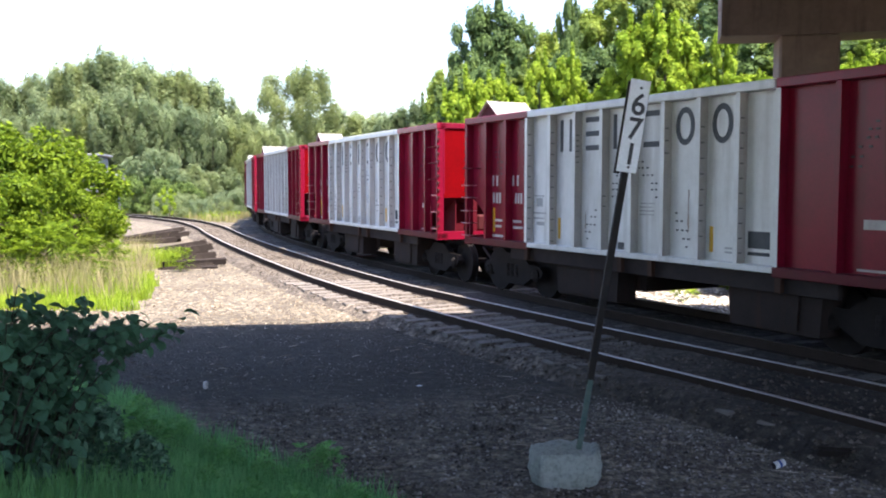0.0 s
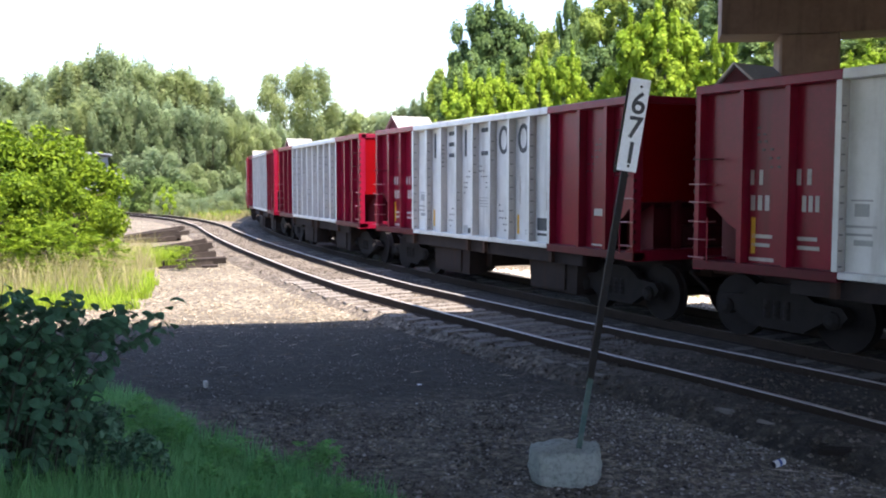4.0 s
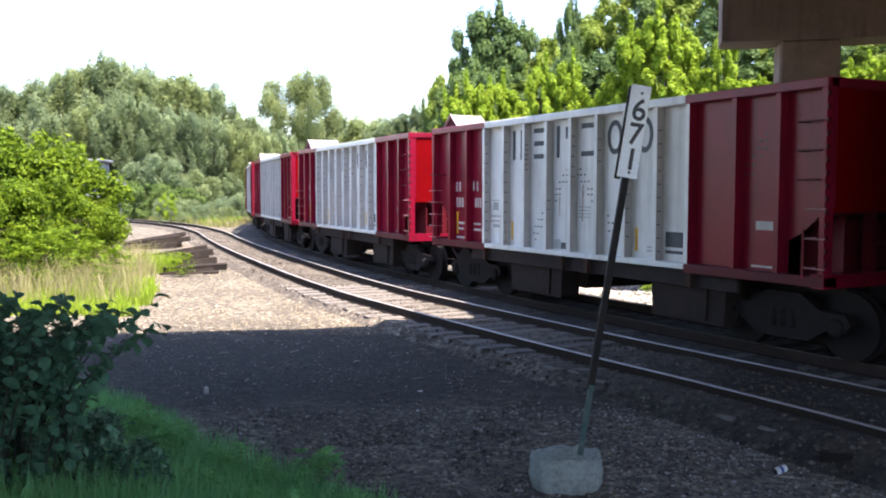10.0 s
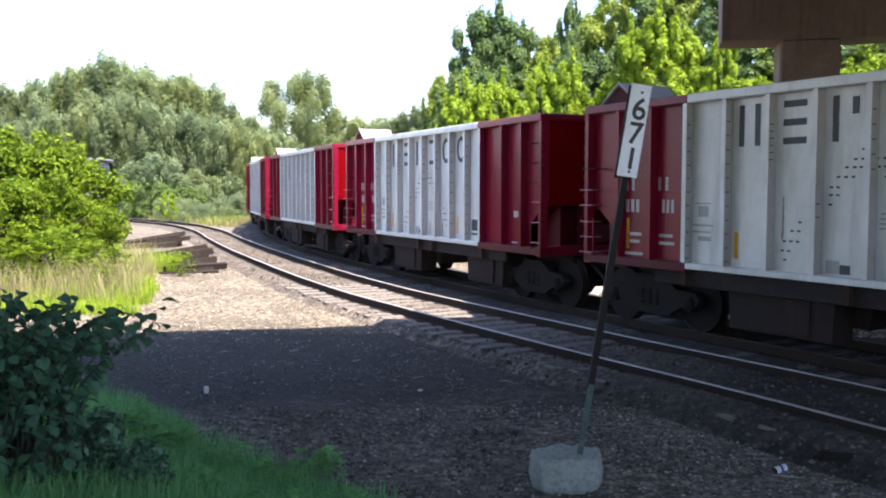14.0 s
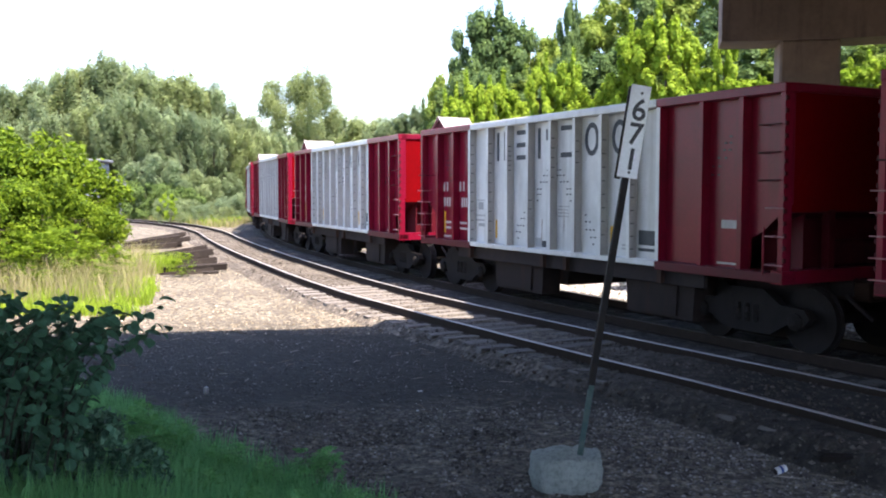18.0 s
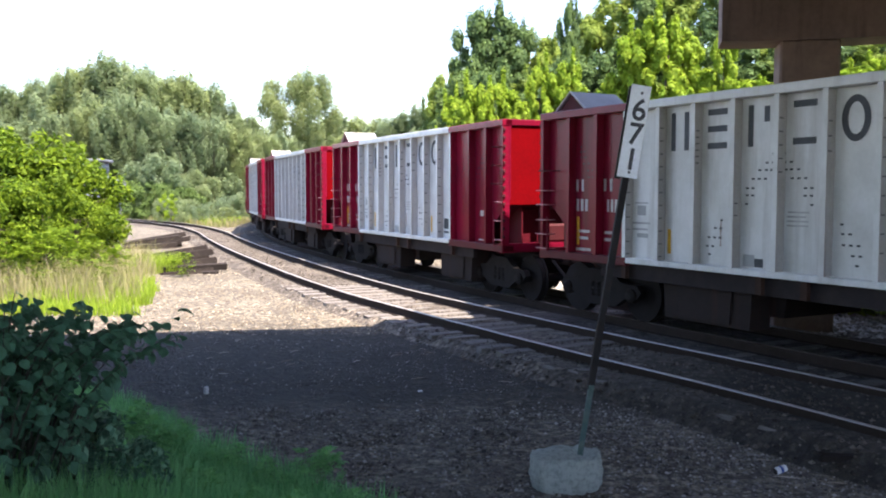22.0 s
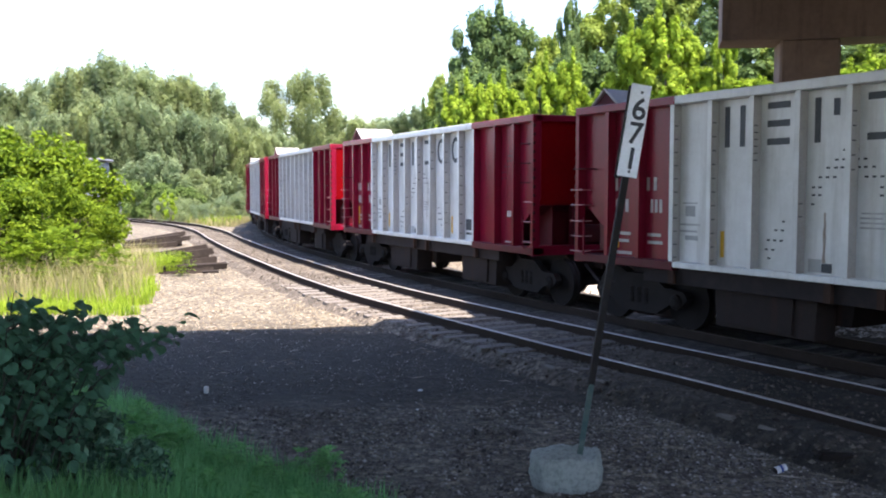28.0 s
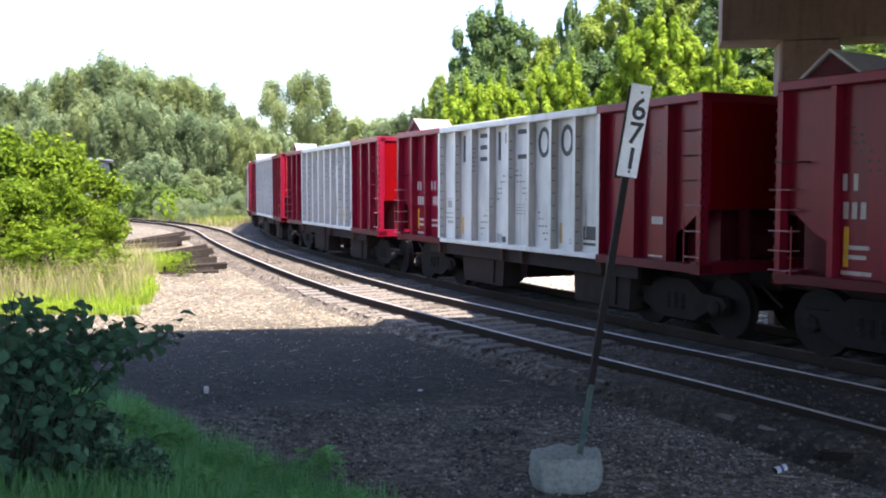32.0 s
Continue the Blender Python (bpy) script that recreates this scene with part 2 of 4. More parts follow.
    for m in (mat if isinstance(mat, (list, tuple)) else [mat]):
        me.materials.append(M[m])
    return me


def part(name, bm, mat, parent, label=""):
    ob = new(name, mesh_of(name, bm, mat) if isinstance(bm, bmesh.types.BMesh) else bm)
    ob.parent = parent
    return tagged(ob, label)


def thing(name, label, category, group="", kind="", at=None):
    ob = tagged(new(name), label, category, group, kind)
    ob.empty_display_size = 0.2
    if at is not None:
        ob.matrix_world = at
    return ob


def box(x0, x1, y0, y1, z0, z1, bevel=0.0, bm=None, index=0):
    own = bm is None
    bm = bm or bmesh.new()
    vs = [bm.verts.new(p) for p in ((x0, y0, z0), (x1, y0, z0), (x1, y1, z0), (x0, y1, z0), (x0, y0, z1), (x1, y0, z1), (x1, y1, z1), (x0, y1, z1))]
    fs = [bm.faces.new([vs[i] for i in f]) for f in ((0, 3, 2, 1), (4, 5, 6, 7), (0, 1, 5, 4), (1, 2, 6, 5), (2, 3, 7, 6), (3, 0, 4, 7))]
    for f in fs:
        f.material_index = index
    if bevel:
        es = list({e for f in fs for e in f.edges})
        bmesh.ops.bevel(bm, geom=es, offset=bevel, segments=1, affect="EDGES")
    return bm


def prism(points, a0, a1, axis="y", bm=None):
    """A closed outline of (p, q) drawn out along one axis from a0 to a1."""
    bm = bm or bmesh.new()

    def at(p, q, a):
        return (p, a, q) if axis == "y" else (a, p, q) if axis == "x" else (p, q, a)
    lo, hi = [bm.verts.new(at(p, q, a0)) for p, q in points], [bm.verts.new(at(p, q, a1)) for p, q in points]
    n = len(points)
    bm.faces.new(lo)
    bm.faces.new(hi[::-1])
    for i in range(n):
        bm.faces.new((lo[i], hi[i], hi[(i + 1) % n], lo[(i + 1) % n]))
    bmesh.ops.recalc_face_normals(bm, faces=bm.faces)
    return bm


def rod(p, q, r, sides=8, r2=None, bm=None):
    bm = bm or bmesh.new()
    p, q = Vector(p), Vector(q)
    u = (q - p).normalized()
    s = u.orthogonal().normalized()
    w = u.cross(s)
    rings = []
    for c, rad in ((p, r), (q, r if r2 is None else r2)):
        rings.append([bm.verts.new(c + (s * math.cos(2 * math.pi * i / sides) + w * math.sin(2 * math.pi * i / sides)) * rad) for i in range(sides)])
    for i in range(sides):
        bm.faces.new((rings[0][i], rings[0][(i + 1) % sides], rings[1][(i + 1) % sides], rings[1][i]))
    bm.faces.new(rings[0][::-1])
    bm.faces.new(rings[1])
    return bm


def lathe(profile, axis="y", sides=24, bm=None):
    """Turn an outline of (radius, along) round an axis."""
    bm = bm or bmesh.new()
    rings = []
    for r, a in profile:
        ring = []
        for i in range(sides):
            c, s = r * math.cos(2 * math.pi * i / sides), r * math.sin(2 * math.pi * i / sides)
            ring.append(bm.verts.new((c, a, s) if axis == "y" else (c, s, a)))
        rings.append(ring)
    for a, b in zip(rings, rings[1:]):
        for i in range(sides):
            bm.faces.new((a[i], a[(i + 1) % sides], b[(i + 1) % sides], b[i]))
    bm.faces.new(rings[0])
    bm.faces.new(rings[-1][::-1])
    bmesh.ops.recalc_face_normals(bm, faces=bm.faces)
    return bm


def raw_mesh(name, verts, faces, mat):
    me = bpy.data.meshes.new(name)
    me.from_pydata([tuple(v) for v in verts], [], faces)
    me.materials.append(M[mat])
    return me


# ---- the two railway lines ----
def line_by_curvature(x0, y0, heading, bend, s_from, s_to, step=0.25):
    """Points along a line from its bend at each metre; heading in radians at s = 0."""
    s = np.arange(s_from, s_to + step, step)
    k = np.array([bend(v) for v in s])
    i0 = int(np.argmin(abs(s)))
    a = np.concatenate([[0], np.cumsum((k[1:] + k[:-1]) / 2 * step)])
    a = a - a[i0] + heading
    am = (a[1:] + a[:-1]) / 2
    x = np.concatenate([[0], np.cumsum(np.cos(am) * step)])
    y = np.concatenate([[0], np.cumsum(np.sin(am) * step)])
    return s, x - x[i0] + x0, y - y[i0] + y0, a


def main_bend(s):
    return min(0.0085, max(0.0055, 0.0060 - 0.000028 * s)) if s < 15 else 0.0055 * max(0.0, 1 - (s - 15) / 15)


HALF_CAR = 1.575
MAIN_S, mx, my, MAIN_A = line_by_curvature(1.8986, 16.798, -1.0937, main_bend, -150, 215)
MAIN_X, MAIN_Y = mx - np.sin(MAIN_A) * HALF_CAR, my + np.cos(MAIN_A) * HALF_CAR


def main_at(s, side=0.0):
    """A place on the main line, side metres to the left of the train's way, and the heading there."""
    x, y, a = np.interp(s, MAIN_S, MAIN_X), np.interp(s, MAIN_S, MAIN_Y), np.interp(s, MAIN_S, MAIN_A)
    return x - math.sin(a) * side, y + math.cos(a) * side, a


def smooth_line(points, step=0.25):
    p = [Vector(q) for q in points]
    out = []
    for i in range(1, len(p) - 2):
        n = max(2, int((p[i + 1] - p[i]).length / step))
        for j in range(n):
            t = j / n
            out.append(0.5 * (2 * p[i] + (p[i + 1] - p[i - 1]) * t + (2 * p[i - 1] - 5 * p[i] + 4 * p[i + 1] - p[i + 2]) * t * t
                              + (3 * p[i] - p[i - 1] - 3 * p[i + 1] + p[i + 2]) * t ** 3))
    xy = np.array([(v.x, v.y) for v in out])
    d = np.diff(xy, axis=0)
    a = np.arctan2(d[:, 1], d[:, 0])
    a = np.append(a, a[-1])
    s = np.concatenate([[0], np.cumsum(np.hypot(d[:, 0], d[:, 1]))])
    return s, xy[:, 0], xy[:, 1], a


# near rail of the siding, from behind the camera's right to the far bend
SIDING = [(9.0, -2.0), (7.6, 1.2), (5.9, 5.0), (4.25, 8.34), (3.32, 10.1), (2.15, 12.1), (1.40, 13.4), (0.12, 15.7), (-0.92, 17.65), (-2.34, 20.4), (-4.47, 25.3),
          (-8.3, 35.0), (-11.2, 43.0), (-14.2, 51.5), (-18.6, 61.0), (-25.5, 70.5), (-36.0, 79.0), (-52.0, 86.0), (-80.0, 93.0), (-100.0, 96.0)]
SID_S, sx_, sy_, SID_A = smooth_line(SIDING)
SID_X, SID_Y = sx_ + np.sin(SID_A) * 0.753, sy_ - np.cos(SID_A) * 0.753


def siding_at(s, side=0.0):
    x, y, a = np.interp(s, SID_S, SID_X), np.interp(s, SID_S, SID_Y), np.interp(s, SID_S, SID_A)
    return x - math.sin(a) * side, y + math.cos(a) * side, a


def rail_mesh(where, s0, s1, side, step=0.6):
    """A flat-bottomed rail swept along a line: foot, web, rounded head with a worn bright top."""
    prof = [(-0.07, -0.175), (0.07, -0.175), (0.07, -0.16), (0.012, -0.145), (0.012, -0.045), (0.036, -0.038), (0.036, -0.022), (0.034, -0.007), (0.026, 0.0), (-0.026, 0.0), (-0.034, -0.007), (-0.036, -0.022),
            (-0.036, -0.038), (-0.012, -0.045), (-0.012, -0.145), (-0.07, -0.16)]
    bm = bmesh.new()
    rings = []
    for s in np.arange(s0, s1 + step, step):
        ring = []
        for p, z in prof:
            x, y, a = where(float(s), side + p)
            ring.append(bm.verts.new((x, y, z)))
        rings.append(ring)
    n = len(prof)
    for a, b in zip(rings, rings[1:]):
        for i in range(n):
            f = bm.faces.new((a[i], b[i], b[(i + 1) % n], a[(i + 1) % n]))
            f.material_index = 1 if i in (7, 8, 9) else 0
    bm.faces.new(rings[0][::-1])
    bm.faces.new(rings[-1])
    bmesh.ops.recalc_face_normals(bm, faces=bm.faces)
    return bm


def fill(where, s):
    """How far dirt has filled the siding up towards the rail heads, near the bridge."""
    return .085 * ramp01(19.0 - s, 0.0, 10.0) if where is siding_at else 0.0


def ballast_bed(name, where, s0, s1, half, z_top, label, mat="ballast", step=1.0):
    bm = bmesh.new()
    rows = []
    for s in np.arange(s0, s1 + step, step):
        row = []
        for p in (-half - 0.5, -half, -0.75, 0, 0.75, half, half + 0.5):
            x, y, a = where(float(s), p)
            z = -0.42 if abs(p) > half else z_top + fill(where, s) + 0.04 * noise.noise((x * 1.3, y * 1.3, 0))
            row.append(bm.verts.new((x, y, z)))
        rows.append(row)
    for a, b in zip(rows, rows[1:]):
        for i in range(len(a) - 1):
            bm.faces.new((a[i], b[i], b[i + 1], a[i + 1]))
    bmesh.ops.recalc_face_normals(bm, faces=bm.faces)
    return tagged(new(name, mesh_of(name, bm, mat)), label, "ballast", kind="structure")


rng = random.Random(5)
main_track = thing("railway_track", "rusty main line rails on old timber ties", "railway track", kind="structure")
siding_track = thing("railway_track", "bright-worn siding rails on weathered timber ties", "railway track", kind="structure")
for host, where, s0, s1 in ((main_track, main_at, -140.0, 205.0), (siding_track, siding_at, 0.0, float(SID_S[-1]))):
    for side in (-0.753, 0.753):
        part("rail", rail_mesh(where, s0, s1, side), ["rail_side", "rail_head" if host is siding_track else "dull_head"], host)


# ---- ground: one sheet to the horizon ----
def main_side(x, y):
    """Metres by which a place lies beyond the main line, seen from the camera (rough, for slopes)."""
    i = np.argmin((MAIN_X - x) ** 2 + (MAIN_Y - y) ** 2)
    a = MAIN_A[i]
    return -math.sin(a) * (x - MAIN_X[i]) + math.cos(a) * (y - MAIN_Y[i])


def ramp01(v, a, b):
    t = min(1.0, max(0.0, (v - a) / (b - a)))
    return t * t * (3 - 2 * t)


def bank_side(x, y):
    """Metres up the near bank from its foot."""
    return (6.0 - 1.27 * x - y) / 1.4


def ground_z(x, y):
    z = -0.30 + 0.035 * noise.noise((x * 0.7, y * 0.7, 3.0)) + 0.02 * noise.noise((x * 2.3, y * 2.3, 1.0))
    far = math.hypot(x, y)
    if far < 260:
        z += 7.5 * ramp01(main_side(x, y), 6.0, 34.0)
    # the bank on which the camera stands
    z += 0.95 * ramp01(bank_side(x, y), -0.4, 4.2)
    return z


def axis_steps(limit):
    out, v, d = [0.0], 0.0, 0.45
    while v < limit:
        if v > 24:
            d *= 1.16
        v += d
        out.append(v)
    return out


def build_ground():
    pos = axis_steps(2500.0)
    xs = [-v for v in pos[:0:-1]] + pos
    ys = [-v for v in pos[:0:-1] if v < 400] + pos
    verts = [(x, y, ground_z(x, y)) for y in ys for x in xs]
    w = len(xs)
    faces = [(j * w + i, j * w + i + 1, (j + 1) * w + i + 1, (j + 1) * w + i) for j in range(len(ys) - 1) for i in range(w - 1)]
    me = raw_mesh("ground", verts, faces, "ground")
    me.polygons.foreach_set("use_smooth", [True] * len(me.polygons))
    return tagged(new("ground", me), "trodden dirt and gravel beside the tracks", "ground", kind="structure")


build_ground()
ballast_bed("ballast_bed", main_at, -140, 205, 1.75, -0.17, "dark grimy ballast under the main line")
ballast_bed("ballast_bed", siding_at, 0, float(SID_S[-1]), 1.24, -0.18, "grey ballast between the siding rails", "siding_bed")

# ---- ties ----
def tie_mesh(seed):
    r = random.Random(seed)
    bm = box(-1.3, 1.3, -0.115, 0.115, -0.18, 0.0, 0.012)
    for v in bm.verts:
        v.co += Vector((r.uniform(-.02, .02), r.uniform(-.008, .008), r.uniform(-.012, .006)))
    return mesh_of("tie", bm, "tie")


TIES = [tie_mesh(i) for i in range(5)]


def lay_ties(host, where, s0, s1, gap, z):
    s = s0
    while s < s1:
        x, y, a = where(s, rng.uniform(-.06, .06))
        ob = part("tie", rng.choice(TIES), None, host)
        sunk = .052 * ramp01(15.5 - s, 0.0, 6.0) + .055 * ramp01(s, 23.0, 29.0) if host is siding_track else 0.0
        ob.matrix_world = pose(x, y, z - sunk + .95 * fill(where, s) + rng.uniform(-.018, .006), 0, 0, math.degrees(a) + 90 + rng.uniform(-1.5, 1.5))
        s += gap * rng.uniform(0.94, 1.06)


lay_ties(siding_track, siding_at, 3.0, 105.0, 0.55, -0.158)
lay_ties(main_track, main_at, -62.0, 26.0, 0.55, -0.162)

# ---- the train: one ballast hopper car, then its copies ----
PANEL = 0.7625
PITCH = 12.2445
MIDDLE = 4.05           # the car's centre, in panels from the white part's rear edge
REAR, FRONT = (-3.1 - MIDDLE) * PANEL, (11.2 - MIDDLE) * PANEL
LOW, TOP = 1.075, 3.68
SHEET, RIB = 1.415, HALF_CAR
WHITE_END = 7.93        # where the white paint ends, in panels


def at_panel(u):
    return (u - MIDDLE) * PANEL


def side_y(y0, y1, flip):
    return (min(y0 * flip, y1 * flip), max(y0 * flip, y1 * flip))


def letter_shapes(u, flip, host):
    """Plain dark shapes in place of the owner's large name: bars and rings, in groups of one to a panel."""
    z0, z1, w, t = 2.87, 3.45, 0.185, 0.09
    ya, yb = side_y(SHEET, SHEET + .006, flip)
    zm = (z0 + z1 - t) / 2

    def bar(xa, xb, za, zb):
        part("painted_bar", box(xa, xb, ya, yb, za, zb), "dark_mark", host, "dark grey painted bar")
    for i in range(6):
        c = at_panel(u + i + 0.44)
        if i == 0:
            bar(c - w, c - w + t, z0, z1)
            bar(c + w - t, c + w, z0, z1)
        elif i == 1:
            for zc in (z0, zm, z1 - t):
                bar(c - w, c + w, zc, zc + t)
        elif i == 2:
            bar(c - w, c - w + t, z0, z1)
            bar(c + w - t, c + w, zm + t, z1 - .03)
        elif i == 3:
            bar(c - w, c + w, z0, z0 + t)
            bar(c - w, c + w, z1 - t, z1)
        else:
            bm = bmesh.new()
            ring, n = [[], []], 28
            for j in range(n):
                ang = 2 * math.pi * j / n
                for k, (rw, rh) in enumerate(((w + .02, (z1 - z0) / 2), (w + .02 - t, (z1 - z0) / 2 - t))):
                    ring[k].append(bm.verts.new((c + rw * math.cos(ang), SHEET * flip + .006 * flip, (z0 + z1) / 2 + rh * math.sin(ang))))
            for q in range(n):
                bm.faces.new((ring[0][q], ring[0][(q + 1) % n], ring[1][(q + 1) % n], ring[1][q]))
            part("painted_ring", bm, "dark_mark", host, "dark grey painted ring")


def plate(x0, x1, z0, z1, flip, host, mat, name, label="", lift=0.006):
    y0, y1 = side_y(SHEET, SHEET + lift, flip)
    return part(name, box(x0 - .05, x1 - .05, y0, y1, z0, z1), mat, host, label)


def build_bogie(x, parent):
    bogie = part("bogie", box(x - .16, x + .16, -.95, .95, .42, .72, .03), "black", parent, "grimy cast steel bogie")
    for y in (-0.99, 0.99):
        outline = [(-1.12, .52), (-1.02, .64), (-.62, .66), (-.3, .86), (.3, .86), (.62, .66), (1.02, .64), (1.12, .52), (1.02, .40), (.74, .40), (.42, .22), (-.42, .22), (-.74, .40), (-1.02, .40)]
        part("side_frame", prism([(x + p, q) for p, q in outline], y - .07, y + .07), "wheel", bogie)
        bm = bmesh.new()
        for k in (-.17, 0, .17):
            coil = bmesh.new()
            lathe([(.055, -.13), (.066, -.09), (.055, -.05), (.066, -.01), (.055, .03), (.066, .07), (.055, .13)], "z", 10, coil)
            bmesh.ops.translate(coil, vec=(x + k, y * 1.05, .5), verts=coil.verts)
            me = bpy.data.meshes.new("coil")
            coil.to_mesh(me)
            coil.free()
            bm.from_mesh(me)
            bpy.data.meshes.remove(me)
        part("spring", bm, "wheel", bogie)
        for k in (-.89, .89):
            part("axle_box", lathe([(.0, -.09), (.12, -.09), (.13, 0), (.12, .05), (.06, .09)] if y > 0 else [(.06, -.09), (.12, -.05), (.13, 0), (.12, .09), (.0, .09)], "y", 12), "wheel", bogie).location = (x + k, y * 1.06, .46)
    part("brake_rigging", box(x - .72, x + .72, -.58, .58, .36, .98, .05), "black", bogie)
    sets = []
    for k in (-.89, .89):
        bm = bmesh.new()
        lathe([(.08, -.98), (.08, -.82), (.30, -.80), (.455, -.80), (.44, -.69), (.47, -.665), (.47, -.64), (.33, -.66), (.1, -.66), (.085, -.5), (.085, .5), (.1, .66), (.33, .66), (.47, .64), (.47, .665), (.44, .69), (.455, .80), (.30, .80), (.08, .82), (.08, .98)], "y", 28, bm)
        for f in bm.faces:
            f.smooth = False
        w = part("wheelset", bm, "wheel", bogie, "worn steel wheel pair on its axle")
        w.location = (x + k, 0, .455)
        sets.append(w)
    return bogie


def build_car():
    car = thing("ballast_hopper_car", "red-ended white ribbed steel ballast hopper car, loaded, on the main line", "railway car", "cars of the train")
    for flip in (-1, 1):
        # sheets, panel by panel; the corner ones are cut away below along the slope sheet
        edges = [-3.1, -2.0, -1.0] + [float(i) for i in range(0, 8)] + [WHITE_END, 9.15, 10.17, 11.2]
        for a, b in zip(edges, edges[1:]):
            mat = "white" if 0 <= a < 7.5 else "red"
            y0, y1 = side_y(SHEET - .02, SHEET, flip)
            if a < -3 or b > 11:
                end, s = (at_panel(a), 1) if a < -3 else (at_panel(b), -1)
                wide = at_panel(b) - at_panel(a)
                cut = [(0, 2.08), (.12, 2.02), (.3, 1.86), (.5, 1.7), (.7, 1.6), (wide - .07, 1.56), (wide - .07, LOW + .05), (wide, LOW + .05), (wide, TOP - .05), (0, TOP - .05)]
                part("side_panel", prism([(end + s * q, z) for q, z in cut], y0, y1), mat, car)
            else:
                part("side_panel", box(at_panel(a), at_panel(b), y0, y1, LOW + .05, TOP - .05), mat, car)
        for u in edges:
            mat = "white" if 0 <= u < 8 else "red"
            x = at_panel(u)
            x = max(REAR + .05, min(FRONT - .05, x))
            y0, y1 = side_y(SHEET + .001, RIB, flip)
            bm = box(x - .04, x + .04, y0, y1, LOW + .09, TOP - .13)
            # faces along the car take the darker white, dirt and painted side shade
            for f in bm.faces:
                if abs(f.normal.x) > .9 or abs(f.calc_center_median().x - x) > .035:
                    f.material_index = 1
            part("rib", bm, ["white", "red" if u == WHITE_END else "shaded_grime"] if mat == "white" else ["red", "red"], car)
        for a, b, mat, low in ((-3.1, 0.06, "red", LOW - .05), (0.06, WHITE_END - .06, "white", LOW), (WHITE_END - .06, 11.2, "red", LOW - .05)):
            y0, y1 = side_y(SHEET - .06, RIB + .012, flip)
            part("top_chord", box(at_panel(a), at_panel(b), y0, y1, TOP - .13, TOP, .012), mat, car)
            y0, y1 = side_y(SHEET - .1, RIB + .004, flip)
            part("side_sill", box(at_panel(a), at_panel(b), y0, y1, low, LOW + .09, .01), "red_sill" if mat == "red" else mat, car)
        # corner openings with ladders, grab irons above them and bolts down the edge
        for end, s in ((REAR, 1), (FRONT, -1)):
            y0, y1 = side_y(SHEET, RIB, flip)
            if flip < 0:
                head = mesh_of("bolt", box(*sorted((-s * .018, s * .014)), *side_y(RIB - .05, RIB + .004, flip), 0, .06, .006), "maroon")
                for i in range(14):
                    part("bolt", head, None, car).location = (end, 0, 1.3 + i * .165)
            for z in (1.27, 1.65, 2.03) if s < 0 else (1.2, 1.46, 1.72, 2.0, 2.26):
                bm = rod((end - s * .05, (RIB + .05) * flip, z), (end + s * .27, (RIB + .05) * flip, z), .011, 6)
                rod((end + s * .27, (RIB + .05) * flip, z), (end + s * .27, SHEET * flip, z), .011, 6, bm=bm)
                part("rung", bm, "rung", car)
            part("ladder_rail", rod((end + s * .3, (RIB + .04) * flip, LOW + .06), (end + s * .3, (RIB + .04) * flip, 1.78), .013, 6), "red", car)
            deep = side_y(SHEET - .36, SHEET - .33, flip)
            part("corner_web", prism([(end + s * q, z) for q, z in ((.1, 1.95), (.1, LOW + .05), (.8, LOW + .05), (.8, 1.62))], *deep), "red_sill", car, "dark red recessed corner web")
            for z in ((2.4, 2.77, 3.14) if s < 0 else (2.62,)):
                bm = rod((end + s * .02, (RIB + .06) * flip, z), (end + s * .4, (RIB + .06) * flip, z), .011, 6)
                rod((end + s * .4, (RIB + .06) * flip, z), (end + s * .4, SHEET * flip, z), .011, 6, bm=bm)
                part("grab_iron", bm, "maroon", car)
        # painted marks, on the side that faces the camera
        if flip > 0:
            continue
        letter_shapes(1.0, flip, car)
        for k, (u, z, w, h) in enumerate(((-1.86, 2.25, .30, .21), (-.86, 2.25, .32, .21), (-1.84, 1.90, .36, .21), (-.74, 1.90, .30, .21))):
            for j in range(3 if k > 1 else 2):
                x = at_panel(u) + j * w / (3 if k > 1 else 2)
                plate(x, x + w * .2, z, z + h, flip, car, "mark", "stencil_bar", "worn pale stencil bars")
        for u, z, w in ((-1.8, 1.52, .34), (-.82, 1.52, .3), (-1.8, 1.40, .3), (-.82, 1.40, .34), (-1.86, 1.2, .42)):
            plate(at_panel(u), at_panel(u) + w, z, z + .05, flip, car, "mark", "stencil_bar")
        plate(at_panel(7.19), at_panel(7.70), 1.38, 1.62, flip, car, "dark_mark", "data_plate", "dark data plate")
        plate(at_panel(7.19), at_panel(7.70), 1.28, 1.33, flip, car, "dark_mark", "data_plate")
        plate(at_panel(9.6), at_panel(10.05), 1.72, 1.84, flip, car, "mark", "stencil_bar")
        plate(at_panel(9.5), at_panel(10.1), 1.2, 1.23, flip, car, "mark", "stencil_bar")
        for u in (1.2, 6.22):
            plate(at_panel(u), at_panel(u) + .07, 1.28, 1.66, flip, car, "yellow", "reflector_strip", "yellow reflective strip")
        plate(at_panel(-1.82), at_panel(-1.82) + .07, 1.3, 1.8, flip, car, "yellow", "reflector_strip", "yellow reflective strip")
        for u, z, w, h in ((0.2, 2.05, .3, .02), (0.27, 1.86, .2, .16), (.12, 1.72, .42, .03), (.12, 1.62, .36, .03), (.27, 1.5, .26, .07), (4.18, 1.78, .34, .022), (4.18, 1.84, .34, .022), (4.18, 1.90, .3, .022), (4.2, 1.96, .34, .022), (3.2, 1.19, .2, .17), (6.62, 1.28, .14, .03), (6.62, 1.34, .16, .03)):
            plate(at_panel(u), at_panel(u) + w, z, z + h, flip, car, "grey_mark", "stencil_bar")
